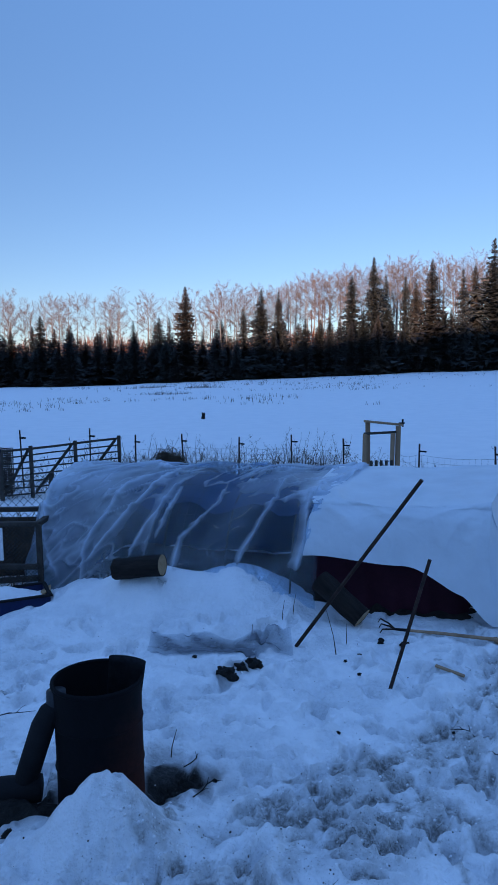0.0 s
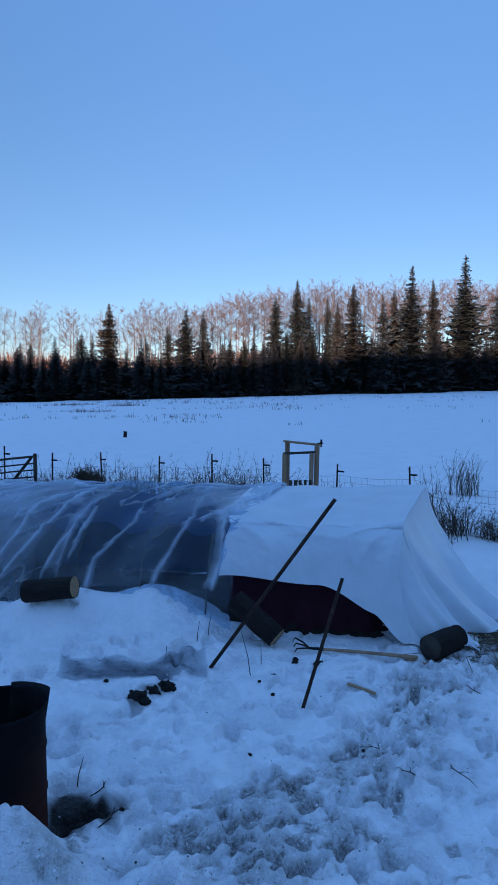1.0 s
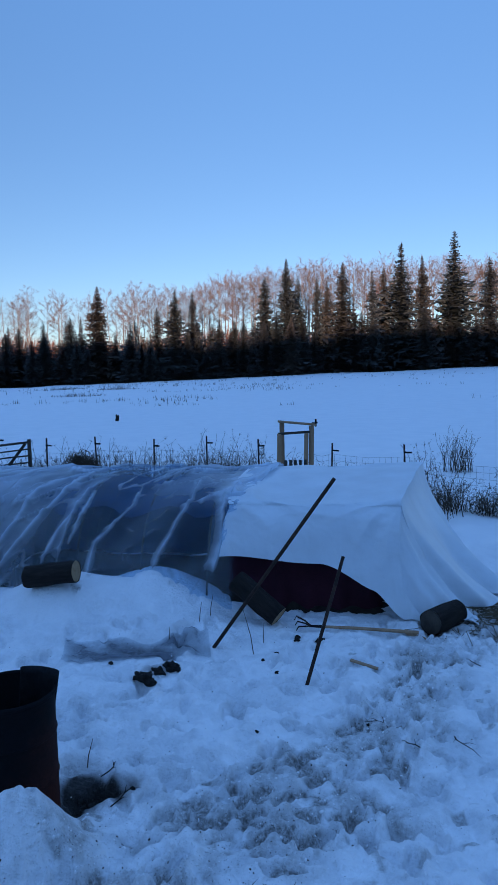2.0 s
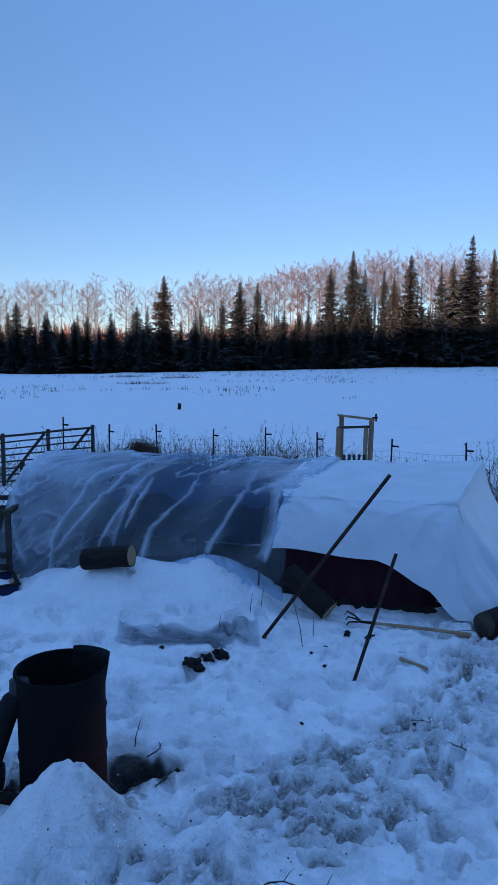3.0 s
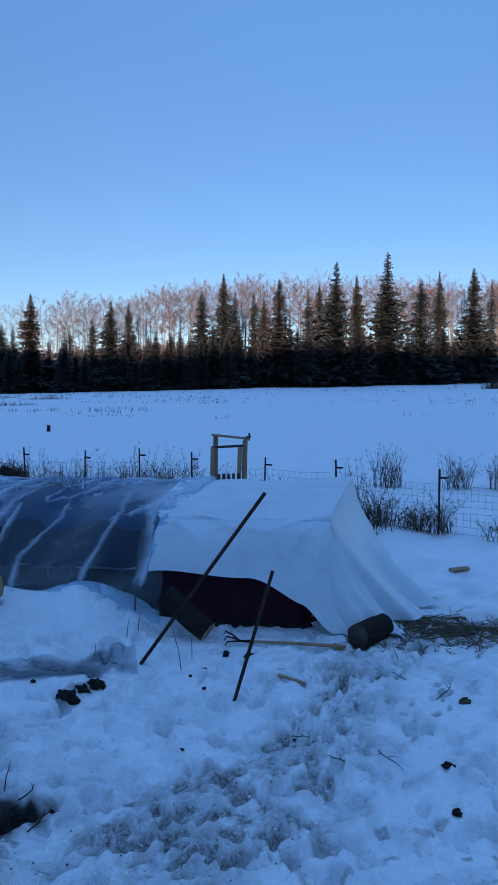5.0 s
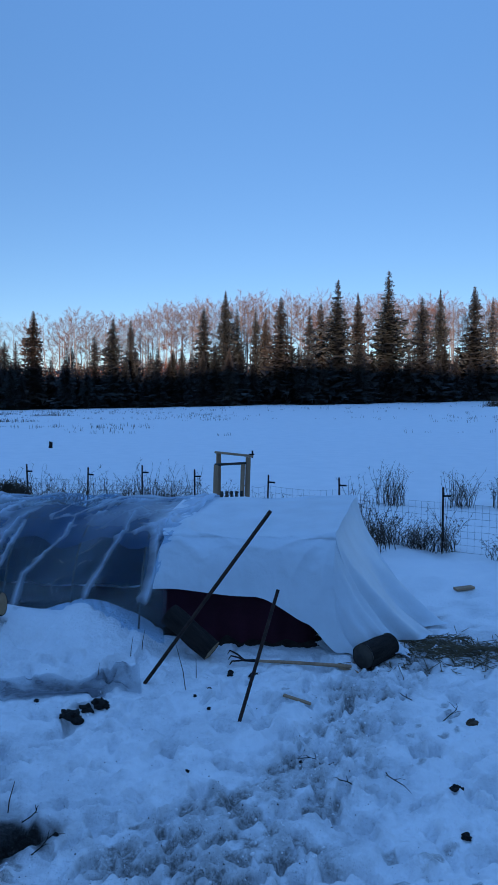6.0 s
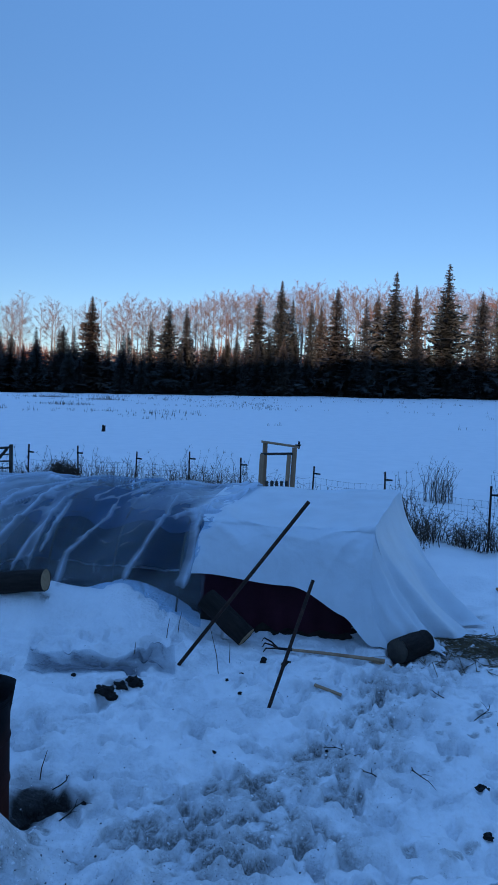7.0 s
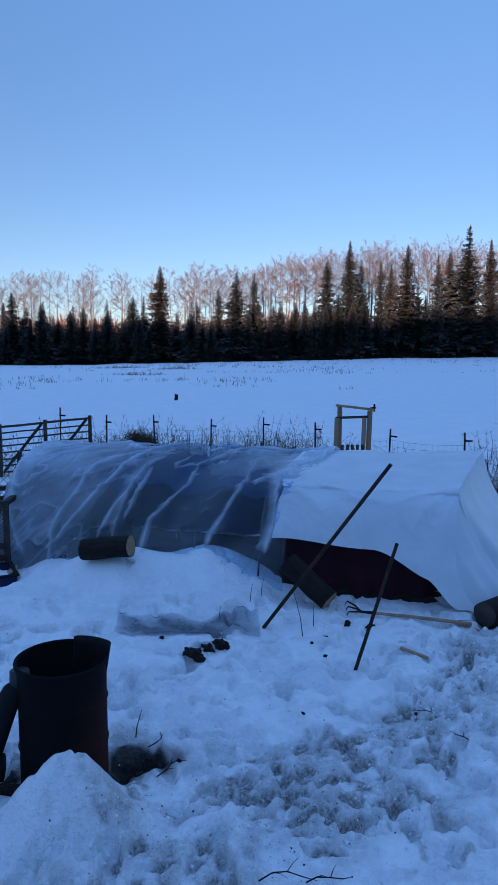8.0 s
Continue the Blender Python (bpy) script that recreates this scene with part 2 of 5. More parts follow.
POLY = sheet_material("clear_polythene", (0.66, 0.74, 0.84), 0.10, 0.80, 0.2, 0.14, 0.3)
SCRAP = sheet_material("dull_film", (0.13, 0.145, 0.175), 0.0, 1.25, 0.35, 0.0, 0.05, (0.84, 0.86, 0.88))
# navy of the added sheet that gives the tunnel its dark inside
INNER_SHADE = two_tone("navy_inner_shade", (0.022, 0.058, 0.145), (0.042, 0.098, 0.225), 4, 0.9)
TARP = sheet_material("white_tarp", (0.70, 0.75, 0.80), 0.97, 0.0, 0.4, 0.06, 0.12)

# ---- ground: one sheet of snow to the horizon ----
TRAIL = [(-0.7, 3.1), (-0.2, 3.65), (0.6, 4.25), (1.45, 5.0), (2.1, 5.8), (2.75, 6.65), (3.8, 7.25), (5.5, 7.0)]


def trail_distance(x, y):
    best = np.full(np.shape(x), 1e9)
    for (ax, ay), (bx, by) in zip(TRAIL, TRAIL[1:]):
        t = np.clip(((x - ax) * (bx - ax) + (y - ay) * (by - ay)) / ((bx - ax) ** 2 + (by - ay) ** 2), 0, 1)
        best = np.minimum(best, np.hypot(x - ax - t * (bx - ax), y - ay - t * (by - ay)))
    return best


def bumpf(x, y, cx, cy, sx, sy):
    return np.exp(-((x - cx) / sx) ** 2 - ((y - cy) / sy) ** 2)


def trodden(x, y):
    d = trail_distance(x, y) + 0.55 * (fbm(x * 1.5, y * 1.5, 3, 5) - 0.5)
    wide = 0.78 - 0.30 * smoothstep(4.0, 5.6, y)
    return 1 - smoothstep(wide * 0.35, wide, d)


def footprints(x, y):
    """Hollows left by boots: along the trail and strewn over the yard."""
    r = random.Random(23)
    prints = []
    for k in range(150):
        a = r.randrange(len(TRAIL) - 1)
        t = r.random()
        (ax, ay), (bx, by) = TRAIL[a], TRAIL[a + 1]
        prints.append((ax + (bx - ax) * t + r.gauss(0, 0.28), ay + (by - ay) * t + r.gauss(0, 0.22),
                       math.atan2(by - ay, bx - ax) + r.gauss(0, 0.35), r.uniform(0.02, 0.055)))
    for k in range(230):
        prints.append((r.uniform(-2.6, 3.4), r.uniform(3.0, 7.4), r.uniform(0, 3.14), r.uniform(0.02, 0.07)))
    total = np.zeros(np.shape(x))
    for px, py, a, deep in prints:
        near = (np.abs(x - px) < 0.4) & (np.abs(y - py) < 0.4)
        dx, dy = x[near] - px, y[near] - py
        u, v = dx * math.cos(a) + dy * math.sin(a), dy * math.cos(a) - dx * math.sin(a)
        d = np.hypot(u / 0.135, v / (0.052 + 0.01 * np.tanh(u * 20))) + 0.35 * (vnoise(dx * 22 + px * 9, dy * 22, 7) - 0.5)
        total[near] += deep * (-(1 - smoothstep(0.65, 1.15, d)) + 0.35 * np.exp(-((d - 1.35) / 0.28) ** 2))
    return np.clip(total, -0.10, 0.05)


def relief(x, y):
    """Fine unevenness of the near snow: soft lumps, crumbs and boot prints."""
    trod = trodden(x, y)
    calm = (1 - 0.7 * bumpf(x, y, -0.7, 8.0, 1.7, 0.75)) * (1 - 0.75 * bumpf(x, y, -0.9, 3.9, 0.42, 0.3))
    calm = calm * (1 - 0.75 * bumpf(x, y, 1.9, 7.35, 0.95, 0.35)) * (1 - 0.6 * bumpf(x, y, -0.3, 6.85, 0.9, 0.25))
    wx, wy = x + 0.10 * (fbm(x * 3, y * 3, 2, 91) - 0.5), y + 0.10 * (fbm(x * 3, y * 3, 2, 92) - 0.5)
    lump = fbm(wx * 3.6, wy * 3.6, 2, 21)
    puff = np.abs(2 * vnoise(wx * 5.2, wy * 5.2, 22) - 1)
    clump = 0.5 * np.abs(2 * vnoise(wx * 10.5 + 3, wy * 10.5, 47) - 1) + 0.6 * fbm(wx * 14 - wy * 5, wy * 12, 2, 45)
    crumb = np.abs(2 * vnoise(wx * 21, wy * 21 + 5, 48) - 1)
    grain = vnoise(wx * 38, wy * 38, 44)
    patch = smoothstep(0.32, 0.62, fbm(x * 1.7, y * 1.7, 2, 49))
    z = 0.10 * (lump - 0.5) + 0.050 * (puff - 0.5) * (1 - 0.4 * trod)
    z = z + (0.036 * patch + 0.012) * (clump - 0.5) + (0.009 + 0.008 * patch + 0.004 * trod) * (crumb - 0.5) + (0.006 + 0.008 * trod) * (grain - 0.5)
    z = z + 0.005
    pits = smoothstep(0.66, 0.76, fbm(x * 4.1, y * 4.1, 2, 46))
    z = z - 0.10 * (1 - 0.6 * trod) * pits
    return calm * z + (0.45 + 0.55 * calm) * footprints(x, y)


def ground_z(x, y):
    x, y = np.asarray(x, float), np.asarray(y, float)
    far = np.clip(y, 0, 150) / 135
    z = np.clip(0.75 + 0.0225 * x, 0.1, 3.0) * far ** 2
    z = z + smoothstep(20, 60, y) * (fbm(x / 14, y / 14, 3, 3) - 0.5) * 0.25 + smoothstep(110, 128, y) * 0.25 * (fbm(x / 6, y / 6, 3, 8) - 0.3)
    near = 1 - smoothstep(13, 22, y)
    z = z + near * 0.10 * (fbm(x / 2.2, y / 2.2, 3, 11) - 0.5)
    # bank in front of the tunnel, pile beside the drum, the pit
    z = z + 0.52 * bumpf(x, y, -0.15, 8.15, 0.75, 0.62) + 0.46 * bumpf(x, y, -1.25, 8.02, 0.55, 0.45) + 0.2 * bumpf(x, y, -2.0, 8.5, 0.5, 0.5)
    z = z + 0.14 * bumpf(x, y, -0.9, 7.2, 1.3, 0.5) + 0.12 * bumpf(x, y, -2.3, 7.6, 0.7, 0.6)
    z = z + 0.41 * np.exp(-np.hypot((x + 0.87) / 0.31, (y - 3.90) / 0.22) ** 2.1) + 0.10 * bumpf(x, y, -1.0, 3.75, 0.5, 0.3)
    z = z - 0.16 * bumpf(x, y, -0.63, 4.56, 0.12, 0.24) - 0.12 * bumpf(x, y, -0.44, 4.58, 0.14, 0.12)
    z = z - 0.07 * bumpf(x, y, -0.35, 6.85, 0.65, 0.16) + 0.07 * bumpf(x, y, -1.2, 7.7, 0.3, 0.2)
    z = z + 0.16 * bumpf(x, y, 2.1, 3.1, 0.6, 0.35)
    z = z + near * 0.05 * (fbm(x * 1.9, y * 1.9, 3, 31) - 0.5)
    # drifts that show as soft waves across the field
    z = z + smoothstep(22, 40, y) * 0.10 * (fbm(x / 5, y / 2.2, 3, 17) - 0.5)
    return z + near * relief(x, y)


GRID = {}


def ground_axes():
    return axis(-2.2, 3.2, 0.0155, -1500, 1500, 1.11), axis(3.1, 7.3, 0.0145, -400, 2500, 1.08)


def gz(x, y):
    """Height of the snow sheet at a place."""
    if not GRID:
        GRID["x"], GRID["y"] = ground_axes()
        GRID["z"] = ground_z(*np.meshgrid(GRID["x"], GRID["y"]))
    xs, ys, zs = GRID["x"], GRID["y"], GRID["z"]
    i = min(max(int(xs.searchsorted(x)) - 1, 0), len(xs) - 2)
    j = min(max(int(ys.searchsorted(y)) - 1, 0), len(ys) - 2)
    u, v = (x - xs[i]) / (xs[i + 1] - xs[i]), (y - ys[j]) / (ys[j + 1] - ys[j])
    return float((zs[j, i] * (1 - u) + zs[j, i + 1] * u) * (1 - v) + (zs[j + 1, i] * (1 - u) + zs[j + 1, i + 1] * u) * v)


def axis(fine_a, fine_b, step, far_a, far_b, grow=1.13):
    mid = list(np.arange(fine_a, fine_b, step))
    up, s, v = [], step, mid[-1]
    while v < far_b:
        s *= grow
        v += s
        up.append(v)
    down, s, v = [], step, mid[0]
    while v > far_a:
        s *= grow
        v -= s
        down.append(v)
    return np.array(down[::-1] + mid + up)


def build_ground():
    gz(0, 0)
    xs, ys = GRID["x"], GRID["y"]
    gx, gy = np.meshgrid(xs, ys)
    n, m = len(xs), len(ys)
    verts = np.stack([gx.ravel(), gy.ravel(), GRID["z"].ravel()], 1)
    i = (np.arange(m - 1)[:, None] * n + np.arange(n - 1)).ravel()
    faces = np.stack([i, i + 1, i + n + 1, i + n], 1)
    me = bpy.data.meshes.new("ground")
    me.from_pydata(verts.tolist(), [], faces.tolist())
    me.polygons.foreach_set("use_smooth", [True] * len(me.polygons))
    fx, fy = gx.ravel(), gy.ravel()
    trod = trodden(fx, fy)
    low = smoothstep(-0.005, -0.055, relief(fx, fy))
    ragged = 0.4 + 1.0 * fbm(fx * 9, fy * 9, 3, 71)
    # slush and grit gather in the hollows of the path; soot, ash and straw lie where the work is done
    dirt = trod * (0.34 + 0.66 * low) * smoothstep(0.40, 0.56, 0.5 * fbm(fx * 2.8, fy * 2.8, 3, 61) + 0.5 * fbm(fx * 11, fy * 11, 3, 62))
    dirt = dirt + 0.62 * smoothstep(0.56, 0.70, fbm(fx * 6, fy * 6, 4, 63)) * bumpf(fx, fy, -0.35, 3.65, 0.75, 0.45) * (0.35 + 0.65 * low)
    dirt = dirt + 0.5 * smoothstep(0.66, 0.74, fbm(fx * 8, fy * 8, 3, 83)) * smoothstep(0.45, 0.62, fbm(fx * 1.1, fy * 1.1, 2, 84)) * (fy < 9)
    dirt = dirt + 0.8 * bumpf(fx, fy, 3.9, 7.2, 1.1, 0.35) * (fbm(fx * 4, fy * 4, 3, 51) > 0.42)
    dirt = dirt * ragged
    soot_and_gap = 2.4 * bumpf(fx, fy, -0.63, 4.60, 0.13, 0.26) + 2.2 * bumpf(fx, fy, -0.44, 4.60, 0.17, 0.13) + 1.3 * bumpf(fx, fy, -1.45, 4.3, 0.3, 0.25)
    # last term paints the hollow under the film scrap dark, as a shaded gap
    soot_and_gap = soot_and_gap + 0.9 * bumpf(fx, fy, -0.13, 6.36, 0.16, 0.09) + 0.7 * bumpf(fx, fy, -0.25, 6.84, 0.42, 0.10)
    # near snow is duller in boot prints, along the trail and in noise patches
    dulled = 0.30 * trod + 0.70 * smoothstep(0.005, -0.04, footprints(fx, fy)) + 0.5 * smoothstep(0.48, 0.66, fbm(fx * 2.4, fy * 2.4, 4, 37))
    dulled = (dulled + 0.35 * smoothstep(0.50, 0.64, fbm(fx * 7, fy * 7, 3, 38))) * (1 - smoothstep(8, 12, fy)) * (1 - 0.8 * bumpf(fx, fy, -0.7, 8.0, 1.8, 0.8)) * (1 - 0.85 * bumpf(fx, fy, -0.85, 3.85, 0.4, 0.3))
    for name, val in (("trod", trod), ("dulled", np.clip(dulled, 0, 1)), ("dirt", np.clip(dirt, 0, 1)), ("soot_and_gap", np.clip(soot_and_gap * ragged, 0, 1))):
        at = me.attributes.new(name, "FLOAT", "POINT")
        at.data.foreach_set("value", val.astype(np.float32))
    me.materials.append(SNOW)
    return tagged(new("ground", me), "snow-covered yard and field, trodden and dirty near the barrel", "snow ground", kind="structure")


build_ground()


def build_shade_ridge():
    """Unseen wooded rise added behind the camera; keeps low sun off yard and field."""
    xs = np.linspace(-520, 520, 261)
    top = 81.0 + 4.0 * (fbm(xs / 12, xs * 0, 4, 3) - 0.5)
    verts, faces = [], []
    for x, h in zip(xs, top):
        verts += [(x, -200, -1), (x, -250, h), (x, -270, h - 3), (x, -330, -2)]
    for i in range(len(xs) - 1):
        for k in range(3):
            a = i * 4 + k
            faces.append((a, a + 1, a + 5, a + 4))
    ob = new("backdrop", mesh_of("backdrop", verts, faces, NEEDLES))
    tagged(ob, "unseen wooded rise added to shade the snowy yard", "wooded hill", kind="structure")


build_shade_ridge()

# ---- the woods beyond the field ----
def spruce_parts(height, radius, seed, thin=0.0, detail=1.0):
    r = random.Random(seed)
    bt = bmesh.new()
    tube(bt, [(0, 0, -0.3), (0, 0, height * 0.5), (0, 0, height)], [height * 0.011, height * 0.006, 0.02], 5, False)
    verts, faces = [], []
    z = height * 0.04
    while z < height * 0.992:
        f = z / height
        reach = 1.38 * radius * (1 - f) ** 0.9 * (0.62 + 0.6 * r.random()) * (1 + 0.18 * math.sin(f * 11 + seed)) + 0.12
        if f < 0.12:
            reach *= 0.75
        n = max(4, int((7 + 9 * (1 - f)) * detail))
        a0 = r.random() * 6.28
        for k in range(n):
            if r.random() < thin:
                continue
            a = a0 + k * 6.283 / n + r.uniform(-0.25, 0.25)
            ln = reach * r.uniform(0.6, 1.3) * (1 + 0.16 * math.cos(a - seed))
            dx, dy = math.cos(a), math.sin(a)
            sx, sy = -dy, dx
            droop = 0.18 + 0.4 * (1 - f)
            # a bough of three overlapping sprays, drooping then lifting at the tip
            steps = 3
            for j in range(steps):
                t0, t1 = j / steps, (j + 1.35) / steps
                z0 = z - droop * ln * t0 * 0.8
                z1 = z - droop * ln * min(t1, 1) * 0.8 + 0.10 * ln * t1 * t1
                w = ln * (0.25 - 0.10 * t0) * r.uniform(0.6, 1.25) + 0.05
                i = len(verts)
                tw = r.uniform(-0.25, 0.25) * w
                verts += [(dx * ln * t0, dy * ln * t0, z0 + 0.03),
                          (dx * ln * (t0 + 0.22) + sx * w, dy * ln * (t0 + 0.22) + sy * w, z0 - 0.35 * w + tw),
                          (dx * ln * t1, dy * ln * t1, z1),
                          (dx * ln * (t0 + 0.22) - sx * w, dy * ln * (t0 + 0.22) - sy * w, z0 - 0.35 * w - tw)]
                faces += [(i, i + 1, i + 2), (i, i + 2, i + 3)]
                if r.random() < 0.35:      # a hanging spray
                    i = len(verts)
                    verts += [(dx * ln * t0, dy * ln * t0, z0), (dx * ln * t1, dy * ln * t1, z1),
                              (dx * ln * (t0 + 0.2), dy * ln * (t0 + 0.2), z0 - w * 1.1)]
                    faces.append((i, i + 1, i + 2))
        z += (height * (0.008 + 0.006 * r.random()) + 0.06) / detail * (1 - 0.6 * f)
    return bt, verts, faces


def make_spruce(height, radius, seed, thin=0.0):
    ob = thing("spruce_tree", (0, 0, 0), "dark green spruce at the edge of the snowy field", "tree", "spruces at the edge of the woods")
    bt, verts, faces = spruce_parts(height, radius, seed, thin)
    part("trunk", bt, SPRUCE_BARK, ob)
    piece("crown", mesh_of("crown", verts, faces, NEEDLES), ob)
    return ob


def make_aspen(height, seed, twig_mat=None):
    """A straight pale stem, bare below, under an oval crown of ever finer twigs."""
    r = random.Random(seed)
    ob = thing("aspen_tree", (0, 0, 0), "bare pale aspen with fine pinkish twigs lit by the sun", "tree", "bare trees behind the spruces")
    bt = bmesh.new()
    lean = (r.uniform(-0.03, 0.03), r.uniform(-0.03, 0.03))
    pts = [Vector((lean[0] * height * t * t + 0.10 * math.sin(t * 7 + seed), lean[1] * height * t * t, height * t * 0.95 - 0.3 * (t == 0)))
           for t in (0, 0.2, 0.4, 0.6, 0.8, 1.0)]
    tube(bt, pts, [0.16, 0.14, 0.115, 0.09, 0.055, 0.02], 6, False)
    verts, faces = [], []

    def spike(p, q, rad):
        d = (q - p).normalized()
        a = d.cross(Vector((0.3, 0.2, 1))).normalized()
        b = d.cross(a)
        i = len(verts)
        verts.extend([p + a * rad, p - a * rad * 0.5 + b * rad * 0.87, p - a * rad * 0.5 - b * rad * 0.87, q])
        faces.extend([(i, i + 1, i + 3), (i + 1, i + 2, i + 3), (i + 2, i, i + 3)])

    def limb(p, d, ln, rad, level):
        mid = p + d * ln * 0.5 + Vector((r.uniform(-1, 1), r.uniform(-1, 1), 0.2)) * ln * 0.05
        end = mid + (d + Vector((0, 0, 0.12))).normalized() * ln * 0.5
        if level == 4:
            w = d.cross(Vector((r.uniform(-1, 1), r.uniform(-1, 1), 0.3))).normalized() * 0.010
            i = len(verts)
            verts.extend([p - w, p + w, end])
            faces.append((i, i + 1, i + 2))
            return
        if level < 3:
            spike(p, mid + (mid - p) * 0.6, rad)
        spike(mid if level < 3 else p, end, rad * 0.8)
        if level < 4:
            for k in range((0, 6, 6, 6)[level]):
                t = 0.22 + 0.78 * (k + r.random()) / (0, 6, 6, 6)[level]
                q = p.lerp(mid, t * 2) if t < 0.5 else mid.lerp(end, t * 2 - 1)
                nd = (d + Vector((r.uniform(-1, 1), r.uniform(-1, 1), r.uniform(-0.45, 0.55))) * 0.95).normalized()
                limb(q, nd, ln * r.uniform(0.36, 0.55) * (1.15 - 0.35 * t), max(rad * 0.55, 0.011), level + 1)

    start = r.uniform(0.48, 0.62)
    for k in range(13):
        t = start + (0.99 - start) * (k + r.random() * 0.7) / 13
        i = min(int(t * 5), 4)
        q = pts[i].lerp(pts[i + 1], t * 5 - i)
        a = k * 2.4 + r.uniform(-0.4, 0.4)
        f = (t - start) / (1 - start)
        d = Vector((math.cos(a), math.sin(a), 0.5 + 0.75 * f)).normalized()
        limb(q, d, height * (0.075 + 0.085 * math.sin(math.pi * min(1, f * 0.85 + 0.15))) * r.uniform(0.8, 1.15), 0.04 * (1.2 - 0.7 * f), 1)
    part("trunk", bt, ASPEN_BARK, ob)
    piece("crown", mesh_of("crown", verts, faces, twig_mat or ASPEN_TWIG), ob)
    return ob


# chosen spruces: x at the field's edge, height of the top, half width
TALL = [(-11.5, 18.3, 2.6), (-14.7, 12.9, 1.5), (-0.9, 14.4, 1.6), (2.5, 17.3, 2.4), (5.7, 17.2, 1.9), (9.3, 11.4, 2.1),
        (12.7, 10.4, 1.7), (19.2, 19.8, 2.6), (23.0, 22.8, 2.6), (25.4, 19.8, 1.9), (29.2, 19.8, 1.7), (31.2, 19.1, 1.9),
        (34.1, 22.3, 2.9), (39.2, 20.6, 1.9), (45.1, 25.9, 3.5), (42.4, 21.6, 2.1), (49.2, 23.4, 2.4), (55.8, 28.2, 3.9),
        (62.5, 23.3, 2.9), (67.1, 25.1, 2.0), (74.9, 26.0, 3.3), (78.2, 23.7, 1.8), (-46.6, 13.5, 2.0), (-38.3, 13.4, 2.1),
        (-32.5, 11.3, 1.7), (-21.2, 12.2, 1.8), (-16.6, 13.2, 1.7), (-48.4, 9.4, 1.6)]


def build_woods():
    protos = [make_spruce(20, 2.6, 100 + k, 0.08 + 0.09 * (k % 4)) for k in range(8)]
    aspens = [make_aspen(21, 200 + k) for k in range(6)]
    russet = make_aspen(19, 300, RED_TWIG)
    r = random.Random(5)

    def plant(proto, x, y, h, base_h, rad=None, base_r=None):
        s = h / base_h
        w = (rad / base_r) if rad else s * r.uniform(0.9, 1.1)
        m = Matrix.LocRotScale((x, y, gz(x, y) - 0.15), Euler((0, 0, r.uniform(0, 6.28))), None)
        c = copy_thing(proto, m)
        c.scale = (w, w, s)
        return c

    for k, (x, top, rad) in enumerate(TALL):
        y = 134 + r.uniform(-1, 2)
        plant(protos[(k * 3) % 8], x, y, top - gz(x, y), 20, rad, 2.6)
    # smaller spruces along the edge
    x = -62.0
    while x < 100:
        h = r.uniform(6.5, 11) + (1.5 if x > 15 else 0)
        plant(protos[r.randrange(8)], x, 132 + r.uniform(-1.5, 4), h, 20, h * r.uniform(0.15, 0.2), 2.6)
        x += r.uniform(1.5, 3.0)
    # bare trees behind
    x = -62.0
    while x < 98:
        h = 17.4 + 3.6 * float(smoothstep(0, 25, x)) + r.uniform(-2.0, 0.9)
        if min(abs(x - g) for g in (-42.6, -32.0, -22.6, -17.4)) > 1.1:
            plant(aspens[r.randrange(6)], x, r.uniform(139, 158), h, 20)
        x += r.uniform(0.3, 0.85) if x > -8 else r.uniform(0.45, 1.2)
    for x, h in ((13.5, 15.0), (41.0, 17.0), (68.0, 22.0), (-7.0, 14.0)):
        plant(russet, x, 137, h, 19)
    # move the first ones into the stand too
    for k, o in enumerate(protos + aspens + [russet]):
        x = -58 + 13.1 * k
        y = 146 + (k % 3) * 5
        o.matrix_basis = pose(x, y, gz(x, y) - 0.15, 0, 0, 40 * k) @ Matrix.Diagonal((0.75, 0.75, 0.62, 1))
    # the dense stand behind, which nobody could count
    verts, faces = [], []
    young = [spruce_parts(r.uniform(6.0, 10.5), r.uniform(1.7, 2.5), 500 + k, 0.1, 0.5) for k in range(16)]
    for k in range(170):
        _, v, f = young[k % 16]
        ox, oy = -75 + 190 * (k + r.random()) / 170, r.uniform(136, 146)
        oz = gz(ox, oy) - 0.2
        i = len(verts)
        ca, sa = math.cos(k * 1.7), math.sin(k * 1.7)
        verts += [(a * ca - b * sa + ox, a * sa + b * ca + oy, c + oz) for a, b, c in v]
        faces += [tuple(i + q for q in t) for t in f]
    for q in young:
        q[0].free()
    # bare brush farther off, which closes the gaps between the stems
    low_verts, low_faces = [], []
    for k in range(3600):
        ox, oy = -95 + 250 * (k + r.random()) / 3600, r.uniform(185, 230)
        tall = r.uniform(10.0, 13.2) + 1.0 * math.sin(ox / 9)
        oz = gz(ox, oy) - 0.3
        for n in range(5):
            w, b = (0.14, 0.0) if n == 0 else (0.10, tall * r.uniform(0.2, 0.7))
            tx, top = r.uniform(-1, 1) * (0.4 + 0.3 * (n > 0)) * 2, tall if n == 0 else min(tall, b + tall * r.uniform(0.25, 0.4))
            i = len(low_verts)
            low_verts += [(ox - w, oy, oz + b), (ox + w, oy, oz + b), (ox, oy + w, oz + b), (ox + tx, oy, oz + top)]
            low_faces += [(i, i + 1, i + 3), (i + 1, i + 2, i + 3), (i + 2, i, i + 3)]
    tagged(new("distant_brush", mesh_of("distant_brush", low_verts, low_faces, RED_TWIG)), "reddish bare brush far behind the spruces", "woods", kind="stuff")
    tagged(new("young_spruces", mesh_of("young_spruces", verts, faces, NEEDLES)), "dense dark stand of young spruces behind the edge", "woods", kind="stuff")


build_woods()

